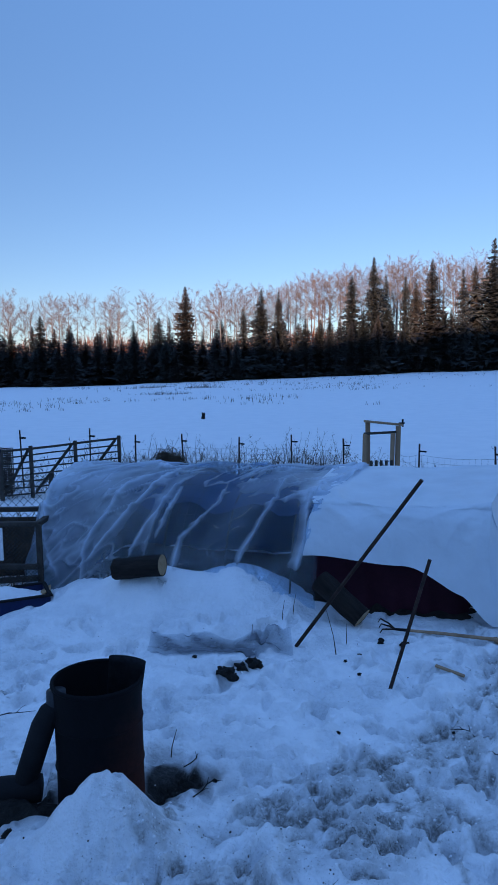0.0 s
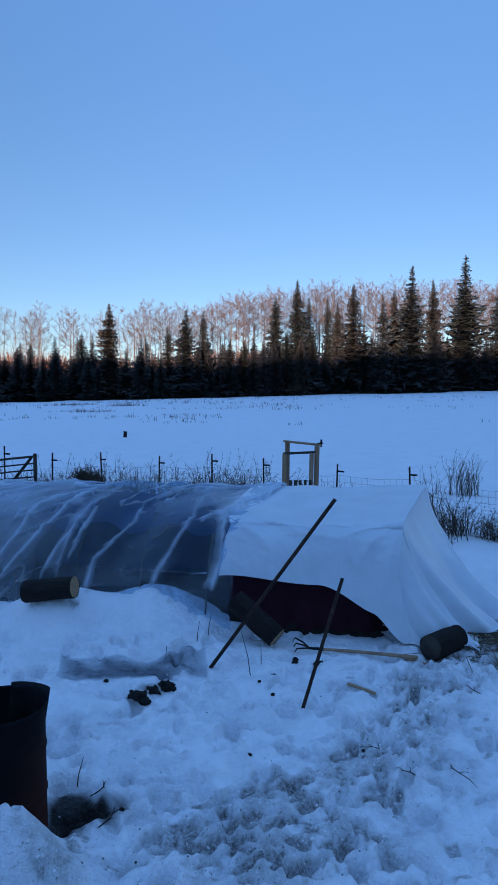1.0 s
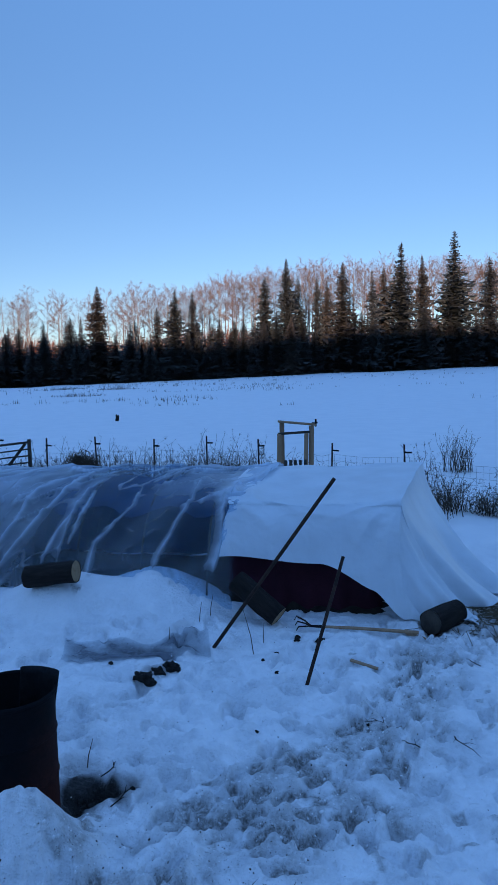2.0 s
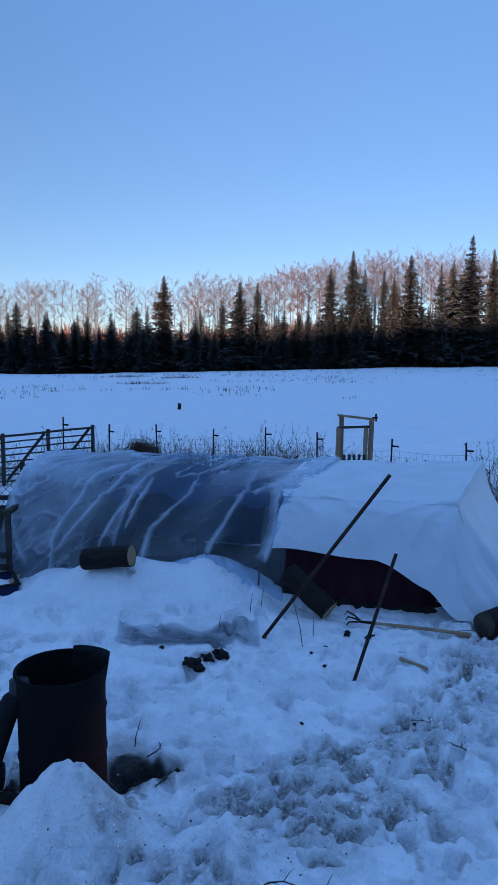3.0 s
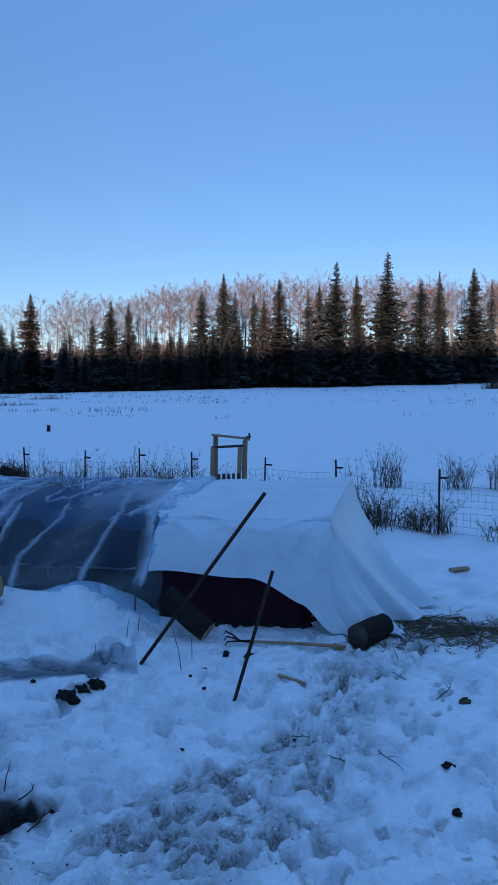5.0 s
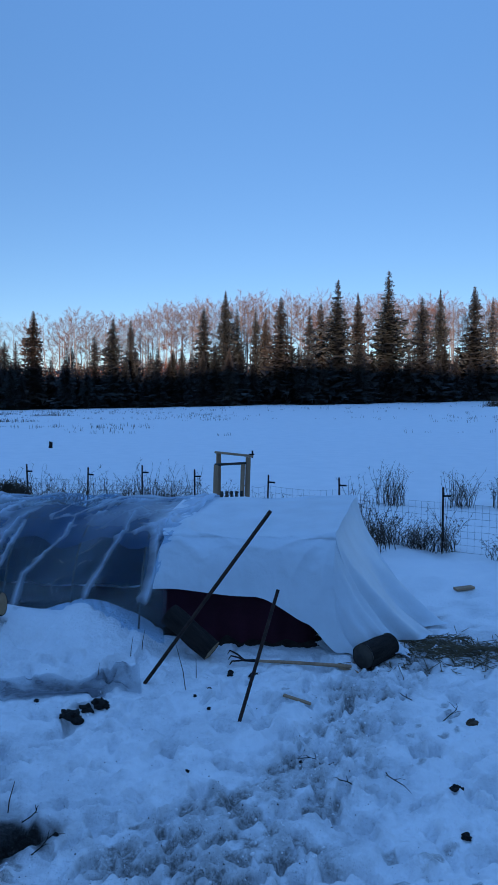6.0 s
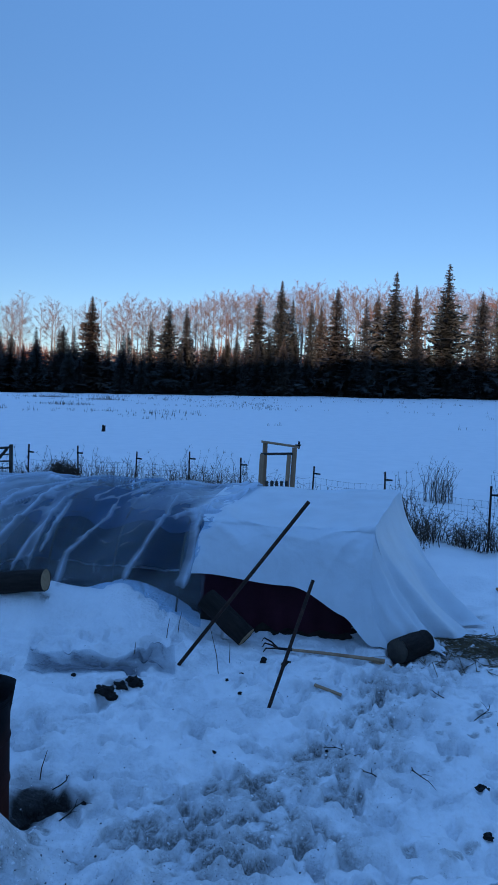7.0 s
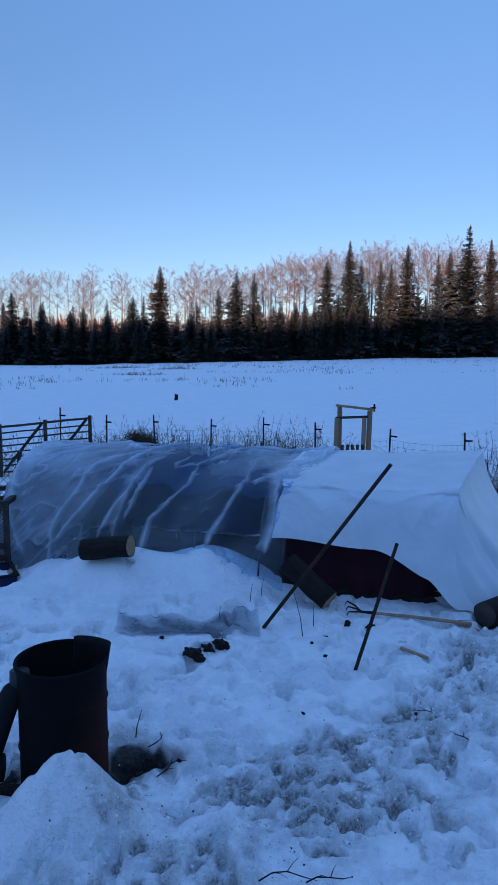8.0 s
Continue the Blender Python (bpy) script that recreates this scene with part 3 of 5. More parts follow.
# ---- the covered tunnel ----
FRONT_L, FRONT_R = Vector((-2.72, 8.75, 0)), Vector((2.38, 7.16, 0))
REAR_L, REAR_R = Vector((-2.2, 11.3, 0)), Vector((3.80, 10.2, 0))
HOOP = [(0, 0), (0.02, 0.35), (0.05, 0.75), (0.13, 1.1), (0.28, 1.34), (0.5, 1.44), (0.74, 1.34), (0.92, 0.9), (1.0, 0)]
BOX = [(0, 0), (0.035, 0.5), (0.08, 0.95), (0.115, 1.18), (0.17, 1.255), (0.5, 1.29), (0.90, 1.31), (0.97, 1.15), (1.02, 0)]


def curve_at(pts, v):
    """A smooth curve through pts at v (0 to 1), on arrays."""
    p = np.array(pts, float)
    n = len(p) - 1
    k = np.clip((v * n).astype(int), 0, n - 1)
    t = (v * n - k)[..., None]
    a, b, c, d = p[np.maximum(k - 1, 0)], p[k], p[k + 1], p[np.minimum(k + 2, n)]
    return 0.5 * (2 * b + (c - a) * t + (2 * a - 5 * b + 4 * c - d) * t ** 2 + (3 * b - a - 3 * c + d) * t ** 3)


def surface(u, v):
    """Places on the cover: u from the far left end to the right end, v from the front hem over the top."""
    u, v = np.broadcast_arrays(np.asarray(u, float), np.asarray(v, float))
    w = smoothstep(0.5, 0.68, u)[..., None]
    sz = curve_at(HOOP, v) * (1 - w) + curve_at(BOX, v) * w
    s, uu = sz[..., :1], u[..., None]
    front = np.array(FRONT_L) * (1 - uu) + np.array(FRONT_R) * uu
    rear = np.array(REAR_L) * (1 - uu) + np.array(REAR_R) * uu
    p = front * (1 - s) + rear * s
    p[..., 2] = sz[..., 1]
    return p


def section(u, v):
    return Vector(surface(u, v))


def outward(u, v):
    a = surface(u + 0.004, v) - surface(u - 0.004, v)
    b = surface(u, np.minimum(v + 0.006, 1)) - surface(u, np.maximum(v - 0.006, 0))
    n = np.cross(a, b)
    return n / np.maximum(np.linalg.norm(n, axis=-1, keepdims=True), 1e-9)


def crease(gu, gv, way):
    """Distance in metres across, signed, and the share of the way along a bent line of (u, v)."""
    best, side, along = np.full(gu.shape, 9.0), np.zeros(gu.shape), np.zeros(gu.shape)
    x, y = gu * 5.4, gv * 4.4
    for k, ((u0, v0), (u1, v1)) in enumerate(zip(way, way[1:])):
        ax, ay, dx, dy = u0 * 5.4, v0 * 4.4, (u1 - u0) * 5.4, (v1 - v0) * 4.4
        t = np.clip(((x - ax) * dx + (y - ay) * dy) / (dx * dx + dy * dy), 0, 1)
        d = np.hypot(x - ax - t * dx, y - ay - t * dy)
        s = np.sign((x - ax) * dy - (y - ay) * dx)
        near = d < best
        best, side, along = np.where(near, d, best), np.where(near, s, side), np.where(near, (k + t) / (len(way) - 1), along)
    return best * side, along


# folds of the clear film: the line of each over the cover, height, and width of the doubled band beside it
FOLDS = [([(0.28, 0.18), (0.295, 0.31), (0.315, 0.44), (0.345, 0.60)], 0.07, 0.13),
         ([(0.30, 0.24), (0.325, 0.36), (0.335, 0.50)], 0.04, 0.03),
         ([(0.345, 0.13), (0.36, 0.25), (0.40, 0.32), (0.435, 0.40), (0.44, 0.54)], 0.06, 0.05),
         ([(0.49, 0.17), (0.53, 0.29), (0.565, 0.42), (0.56, 0.60)], 0.075, 0.06),
         ([(0.62, 0.12), (0.635, 0.22), (0.64, 0.40), (0.62, 0.66)], 0.05, 0.10),
         ([(0.12, 0.03), (0.132, 0.20), (0.175, 0.36), (0.215, 0.56)], 0.05, 0.03),
         ([(0.14, 0.16), (0.20, 0.30), (0.25, 0.42), (0.30, 0.60)], 0.04, 0.02),
         ([(0.24, 0.18), (0.275, 0.30), (0.32, 0.42)], 0.03, 0.02),
         ([(0.06, 0.08), (0.02, 0.24), (0.012, 0.38), (0.0, 0.56)], 0.05, 0.08),
         ([(0.58, 0.40), (0.62, 0.50), (0.68, 0.62)], 0.03, 0.06)]


def build_film():
    nu, nv = 380, 170
    gu, gv = np.meshgrid(0.665 * np.arange(nu + 1) / nu, np.arange(nv + 1) / nv, indexing="ij")
    x, y = gu * 5.4, gv * 4.4
    bend = 0.035 * (fbm(x * 0.9, y * 0.9, 2, 5) - 0.5)
    lift, milky = np.zeros(gu.shape), np.zeros(gu.shape)
    for n, (way, h, band) in enumerate(FOLDS):
        d, along = crease(gu + bend * 0.5, gv + bend, way)
        streak = 0.55 + 0.7 * vnoise(along * 9, along * 0 + 7 * n, 3)
        ends = smoothstep(0.0, 0.10, along) * smoothstep(1.0, 0.72, along) * 0.9 + 0.1
        slim = 0.012 + 0.012 * vnoise(along * 5, along * 0 + 3 * n, 4)
        core = np.exp(-(np.abs(d) / slim) ** 1.5) + 0.28 * np.exp(-(np.abs(d + 0.02) / 0.05) ** 1.5)
        lift += h * np.exp(-(np.abs(d) / 0.03) ** 1.2) * ends
        milky += core * streak * ends * 0.62 + 0.66 * smoothstep(-0.004, 0.008, -d) * smoothstep(band * 1.7, 0.0, -d) * streak * ends
    # taut small wrinkles that run slantwise, and the slack between hoops
    thin = np.abs(fbm(x * 2.6 - y * 2.0, y * 1.1 + x * 0.5, 3, 77) - 0.5)
    fine = np.abs(fbm(x * 6.5 - y * 4.0, y * 3.0 + x, 2, 79) - 0.5)
    slack = fbm(x * 1.3, y * 1.3, 3, 81) - 0.5
    top = smoothstep(0.36, 0.58, gv)
    left = smoothstep(0.30, 0.10, gu + 0.15 * (0.4 - gv) + 0.10 * (fbm(x * 2, y * 2, 3, 12) - 0.5))
    lift += 0.05 * np.maximum(0, 1 - thin * 14) + 0.02 * np.maximum(0, 1 - fine * 12) + 0.10 * slack
    milky += np.maximum(0, 1 - thin * 30) * (0.16 + 0.30 * top + 0.15 * left) + np.maximum(0, 1 - fine * 26) * (0.04 + 0.20 * top + 0.10 * left)
    milky += 0.26 * smoothstep(0.44, 0.70, fbm(x * 1.5 - y * 1.1, y * 0.6 + x * 0.3, 3, 14)) * (0.5 + top)
    milky += left * (0.16 + 0.34 * fbm(x * 2.4, y * 2.4, 4, 9) + 0.12 * top) + 0.10 * top * smoothstep(0.4, 0.65, fbm(x * 3, y * 3, 3, 10))
    milky += 0.6 * smoothstep(0.57, 0.64, gu) * smoothstep(0.34, 0.52, gv)
    p = surface(gu, gv) + outward(gu, gv) * (lift + 0.01)[..., None]
    p[..., 2] = np.maximum(p[..., 2], -0.02)
    verts, faces = p.reshape(-1, 3), sheet_faces(nu, nv)
    film = thing("plastic_film", (0, 0, 0), "wrinkled clear polythene film draped over the tunnel frame", "plastic sheet")
    me = mesh_of("cover_sheet", verts.tolist(), faces, POLY, True)
    me.attributes.new("fold", "FLOAT", "POINT").data.foreach_set("value", np.clip(milky, 0, 1).ravel().astype(np.float32))
    piece("cover_sheet", me, film)
    # far left end, gathered to the ground
    nb = 30
    t, a = np.meshgrid(np.linspace(0, 1, nb + 1), np.linspace(0, 1, nv + 1), indexing="ij")
    edge = p[0][None]
    foot = edge * np.array((0.75, 1, 0)) + np.array((-0.74, 0, 0))
    q = edge * (1 - t[..., None] ** 2) + foot * t[..., None] ** 2
    wave = np.sin(a * 60 + 2 * np.sin(a * 17))
    q[..., 0] += -0.10 * np.sin(t * 3.1) + 0.03 * wave * t
    q[..., 2] = edge[..., 2] * (1 - t) ** 0.9 - 0.02 * (t == 1)
    me = mesh_of("end_flap", q.reshape(-1, 3).tolist(), sheet_faces(nb, nv), POLY, True)
    fold = np.clip(0.42 + 0.3 * wave * t + 0.3 * (fbm(a * 30, t * 4, 3, 6) - 0.5), 0, 1)
    me.attributes.new("fold", "FLOAT", "POINT").data.foreach_set("value", fold.ravel().astype(np.float32))
    piece("end_flap", me, film, "milky gathered end of the film")


def sheet_faces(nu, nv):
    a = (np.arange(nu)[:, None] * (nv + 1) + np.arange(nv)).ravel()
    return np.stack([a, a + 1, a + nv + 2, a + nv + 1], 1).tolist()


def hem(u):
    """Height of the white cover's front hem."""
    return 0.67 - 0.06 * smoothstep(0.66, 0.82, u) - 0.30 * smoothstep(0.84, 0.985, u) - 0.25 * smoothstep(0.95, 1.0, u)


# creases of the white cover: the line of each over the cover and its height
CREASES = [([(1.0, 0.47), (0.93, 0.38), (0.84, 0.26)], 0.03), ([(1.0, 0.46), (0.95, 0.32), (0.90, 0.14)], 0.035), ([(1.0, 0.45), (0.985, 0.28), (0.97, 0.10)], 0.03),
           ([(0.64, 0.62), (0.70, 0.48), (0.78, 0.40), (0.86, 0.36)], 0.03), ([(0.67, 0.66), (0.69, 0.45), (0.67, 0.28)], 0.03), ([(0.72, 0.47), (0.80, 0.34), (0.90, 0.30)], 0.025),
           ([(0.70, 0.70), (0.82, 0.60), (0.97, 0.55)], 0.012), ([(0.76, 0.74), (0.86, 0.56), (0.99, 0.48)], 0.014), ([(0.66, 0.40), (0.72, 0.30), (0.76, 0.20)], 0.02)]


def build_tarp():
    nu, nv = 170, 130
    a, b = np.meshgrid(np.arange(nu + 1) / nu, np.arange(nv + 1) / nv, indexing="ij")
    gu = 0.645 + 0.355 * a
    v0 = np.array([np.interp(hem(u), surface(u, np.linspace(0, 0.4, 80))[:, 2], np.linspace(0, 0.4, 80)) for u in gu[:, 0]])[:, None]
    gv = v0 + (1 - v0) * b
    # its left border wanders
    gu = gu - 0.02 * (1 - a) ** 6 * (0.6 * np.sin(gv * 9) + 2.0 * smoothstep(0.35, 0.6, gv))
    x, y = gu * 5.4, gv * 4.4
    lift = np.zeros(gu.shape)
    for way, h in CREASES:
        d, along = crease(gu + 0.012 * (fbm(x * 2, y * 2, 2, 4) - 0.5), gv, way)
        lift += h * np.exp(-(np.abs(d) / 0.085) ** 1.5) * np.sin(np.pi * np.clip(along * 0.85 + 0.12, 0, 1))
    lift += 0.09 * (fbm(x * 1.5 + y, y * 1.2 - x * 0.7, 3, 15) - 0.5) + 0.005 * np.maximum(0, 1 - 9 * np.abs(fbm(x * 4 + y * 3, y * 3 - x * 3, 2, 19) - 0.5))
    # cloth hung between the stiff ends sags a little on top and bellies at the shoulder
    lift += -0.05 * np.sin(np.pi * a) * smoothstep(0.30, 0.5, gv) * smoothstep(0.95, 0.7, gv) + 0.03 * np.sin(np.pi * a) * bumpf(gv, gv, 0.25, 0.25, 0.2, 0.2)
    p = surface(gu, gv) + outward(gu, gv) * (lift + 0.022)[..., None]
    p[..., 0] += 0.10 * smoothstep(0.93, 1.0, gu) * smoothstep(0.22, 0.0, gv)
    tarp = thing("tarpaulin", (0, 0, 0), "dull white tarpaulin covering the end of the tunnel", "tarpaulin")
    me = mesh_of("main_sheet", p.reshape(-1, 3).tolist(), sheet_faces(nu, nv), TARP, True)
    piece("main_sheet", me, tarp)
    # the end wall hangs from the last edge in pleats that fan out over the snow
    nb = 70
    edge = p[-1][None]
    t, a = np.meshgrid(np.linspace(0, 1, nb + 1), np.linspace(0, 1, nv + 1), indexing="ij")
    foot = np.stack([np.interp(a, (0, 0.12, 0.3, 0.46, 0.62, 0.8, 1), (2.60, 2.78, 3.18, 3.62, 4.0, 4.02, 3.95)),
                     np.interp(a, (0, 0.12, 0.3, 0.46, 0.62, 0.8, 1), (7.14, 7.02, 7.10, 7.50, 8.05, 8.9, 9.9)), a * 0], -1)
    tt = t[..., None]
    q = edge * (1 - tt ** 1.55) + foot * tt ** 1.55
    q[..., 2] = edge[..., 2] * (1 - t ** 1.05)
    pleat = np.sin(a * 31 + 1.3 * np.sin(a * 11)) + 0.45 * np.sin(a * 67 + 3 * t + 1)
    q[..., 0] += 0.085 * t * (0.3 + 0.8 * t) * pleat
    q[..., 1] -= 0.075 * t * (0.3 + t) * pleat + 0.05 * (fbm(a * 7, t * 5, 3, 33) - 0.5) * t
    q[..., 0] += 0.06 * (fbm(a * 9, t * 4, 3, 35) - 0.5) * np.minimum(1, t * 3)
    floor = np.vectorize(gz)(q[..., 0], q[..., 1]) + 0.02 + 0.045 * (0.5 + 0.5 * pleat / 1.4) * smoothstep(0.6, 1.0, t)
    q[..., 2] = np.maximum(q[..., 2], floor)
    me = mesh_of("end_flap", q.reshape(-1, 3).tolist(), sheet_faces(nb, nv), TARP, True)
    piece("end_flap", me, tarp, "creased end flap spread over the snow")


build_film()
build_tarp()


def build_frame():
    ob = thing("tunnel_frame", (0, 0, 0), "bent wire panel and hoops holding up the plastic tunnel", "frame")
    for k in range(5):
        u = 0.03 + 0.145 * k
        bm = bmesh.new()
        tube(bm, [section(u, v / 24) * 1.0 + Vector((0, 0.03, -0.05)) for v in range(25)], 0.012, 6)
        part("hoop", bm, GREY_WOOD, ob)
    bm = bmesh.new()
    for k in range(19):
        u = 0.02 + 0.02 * k
        tube(bm, [section(u, v / 20) + Vector((0, 0.02, -0.035)) for v in range(21)], 0.003, 3, False)
    for k in range(15):
        v = k / 14
        tube(bm, [section(0.02 + 0.36 * i / 12, v) + Vector((0, 0.02, -0.035)) for i in range(13)], 0.003, 3, False)
    part("wire_panel", bm, WIRE, ob)
    # dark sheet added inside the rear half and left end, standing for shade within
    bm = bmesh.new()
    grid = []
    for i in range(41):
        u = 0.015 + 0.965 * i / 40
        lo = 0.42 + 0.05 * float(smoothstep(0.3, 0.1, u)) + 0.025 * math.sin(u * 40)
        grid.append([bm.verts.new(section(u, lo + (0.985 - lo) * j / 24) + Vector((0.02 * math.sin(i), -0.06, -0.11 - 0.02 * math.sin(i * 0.9 + j * 0.5)))) for j in range(25)])
    for a, b in zip(grid, grid[1:]):
        for j in range(24):
            bm.faces.new((a[j], a[j + 1], b[j + 1], b[j]))
    bmesh.ops.solidify(bm, geom=bm.faces[:], thickness=0.003)
    end = [bm.verts.new(section(0.022, 0.03 + 0.94 * j / 24) + Vector((0.03, 0, -0.06))) for j in range(25)]
    low = [bm.verts.new((v.co.x, v.co.y, gz(v.co.x, v.co.y) - 0.02)) for v in end]
    for j in range(24):
        bm.faces.new((end[j], end[j + 1], low[j + 1], low[j]))
    part("inner_shade", bm, INNER_SHADE, ob, "dark navy sheet added as the shade inside the tunnel", True)


build_frame()


# soil bed added so that the inside looks dark through the film
def build_bed():
    verts, faces = [], []
    n, m = 60, 26
    for i in range(n + 1):
        for j in range(m + 1):
            u, s = 0.02 + 0.96 * i / n, 0.10 + 0.84 * j / m
            p = FRONT_L.lerp(FRONT_R, u).lerp(REAR_L.lerp(REAR_R, u), s)
            edge = min(1.0, 6 * min(j / m, 1 - j / m), 10 * min(i / n, 1 - i / n))
            z = gz(p.x, p.y) * (1 - 0.4 * edge) + 0.12 * edge * (0.6 + vnoise(p.x * 5, p.y * 5, 3).item()) - 0.02
            verts.append((p.x, p.y, max(z, gz(p.x, p.y) + 0.05 * edge - 0.03)))
    for i in range(n):
        for j in range(m):
            a = i * (m + 1) + j
            faces.append((a, a + 1, a + m + 2, a + m + 1))
    tagged(new("inner_dark_bed", mesh_of("inner_dark_bed", verts, faces, SOIL, True)), "dark bare soil bed added to darken the plastic tunnel's inside", "garden bed")


build_bed()


def build_maroon():
    verts, faces = [], []
    n, m = 60, 16
    for i in range(n + 1):
        u = 0.65 + 0.33 * i / n
        for j in range(m + 1):
            p = section(u, 0.06 + 0.10 * j / m)
            d = 0.03 * math.sin(i * 0.55) * (1 - j / m) + 0.02 * math.sin(i * 0.21 + 1)
            p += Vector((0.08, 0.42 + d, 0))
            p.z = -0.05 + 1.0 * j / m
            verts.append(p)
    k = len(verts)
    verts += [v + Vector((0.004, 0.02, 0)) for v in verts]
    for i in range(n):
        for j in range(m):
            a = i * (m + 1) + j
            faces.append((a, a + m + 1, a + m + 2, a + 1))
            faces.append((k + a, k + a + 1, k + a + m + 2, k + a + m + 1))
    ob = thing("cloth_lining", (0, 0, 0), "dark maroon cloth hanging under the lifted tarpaulin", "cloth")
    piece("cloth", mesh_of("cloth", verts, faces, MAROON, True), ob)
    bm = bmesh.new()
    tube(bm, [verts[i * (m + 1) + m] + Vector((0, -0.004, 0)) for i in range(n + 1)], 0.012, 6)
    part("top_cord", bm, GREY_WOOD, ob, "dark cord along the upper edge")


build_maroon()


# ---- the burn barrel ----
def lathe(bm, profile, sides=40, centre=(0, 0, 0), wobble=0.0):
    rings = []
    for r, z in profile:
        rings.append([bm.verts.new((centre[0] + (r + wobble * math.sin(3 * a + z * 5) * z) * math.cos(a), centre[1] + r * math.sin(a), centre[2] + z))
                      for a in [k * math.tau / sides for k in range(sides)]])
    for q, w in zip(rings, rings[1:]):
        for k in range(sides):
            bm.faces.new((q[k], q[(k + 1) % sides], w[(k + 1) % sides], w[k]))
    return rings


def build_drum():
    ob = thing("burn_barrel", (-1.0, 4.40, -0.03), "rusty black steel burn barrel standing in the snow", "barrel")
    bm = bmesh.new()
    prof = [(0.24, 0.0), (0.274, 0.0), (0.276, 0.02), (0.274, 0.27)]
    for zc in (0.30, 0.58):
        prof += [(0.275, zc - 0.025), (0.278, zc - 0.012), (0.279, zc), (0.278, zc + 0.012), (0.275, zc + 0.025)]
    prof += [(0.279, 0.80), (0.288, 0.815), (0.292, 0.828), (0.288, 0.84), (0.276, 0.84), (0.272, 0.82), (0.270, 0.05), (0.0, 0.05)]
    lathe(bm, prof, 48, wobble=0.003)
    drum = part("drum", bm, DRUM, ob, smooth=True)
    for name, zc, r0, r1 in (("rolling_hoop", 0.30, 0.276, 0.0065), ("rolling_hoop", 0.58, 0.276, 0.0065), ("rim", 0.836, 0.283, 0.012)):
        bm = bmesh.new()
        lathe(bm, [(r0 + r1 * math.cos(k * math.tau / 8), zc + r1 * 1.3 * math.sin(k * math.tau / 8)) for k in range(9)], 48)
        part(name, bm, DRUM, drum, "", True)
    # sheet of pipe standing in the mouth
    bm = bmesh.new()
    rings = []
    for j in range(9):
        t = j / 8
        ring = []
        for k in range(19):
            a = math.radians(12 + 156 * k / 18)
            r = 0.105 + 0.015 * t
            ring.append(bm.verts.new((r * math.cos(a) + 0.05 * t, r * 0.5 * math.sin(a), 0.42 * t - 0.022 * t * math.cos(a))))
        rings.append(ring)
    for q, w in zip(rings, rings[1:]):
        for k in range(18):
            bm.faces.new((q[k], q[k + 1], w[k + 1], w[k]))
    bmesh.ops.solidify(bm, geom=bm.faces[:], thickness=0.004)
    liner = part("pipe_offcut", bm, GALV, ob, "bent black stovepipe offcut", True)
    liner.location = (0.14, 0.02, 0.53)
    # stovepipe from the drum's side down to the ground
    bm = bmesh.new()
    tube(bm, [(-0.22, -0.05, 0.70), (-0.29, -0.08, 0.655), (-0.335, -0.09, 0.57), (-0.40, -0.10, 0.38), (-0.48, -0.10, 0.15)], [0.06, 0.07, 0.074, 0.074, 0.074], 20)
    part("stovepipe", bm, STEEL_BLACK, ob, smooth=True)
    bm = bmesh.new()
    tube(bm, [(-0.245, -0.06, 0.63), (-0.25, -0.06, 0.70), (-0.25, -0.06, 0.79)], [0.058, 0.064, 0.060], 18)
    part("flue_collar", bm, GALV, ob, "dull steel collar", True)
    bm = bmesh.new()
    tube(bm, [(-0.36, -0.10, 0.17), (-0.55, -0.12, 0.17), (-1.2, -0.22, 0.18)], [0.085, 0.085, 0.085], 20)
    part("flue_pipe", bm, STEEL_BLACK, ob, smooth=True)
    for (x, y, z, s, rz) in ((-0.47, -0.26, 0.06, 0.17, 20), (-0.31, -0.22, 0.05, 0.12, 70), (-0.66, -0.16, 0.07, 0.19, 130), (-0.50, -0.08, 0.05, 0.14, 210)):
        bm = bmesh.new()
        bmesh.ops.create_icosphere(bm, subdivisions=3, radius=s)
        for v in bm.verts:
            v.co.z *= 0.62
            v.co *= 0.8 + 0.5 * noise.noise(v.co * 9 + Vector((x * 5, 0, 0)))
        c = part("charred_lump", bm, ASH, ob)
        c.matrix_basis = pose(x, y, z, 0, 0, rz)


build_drum()


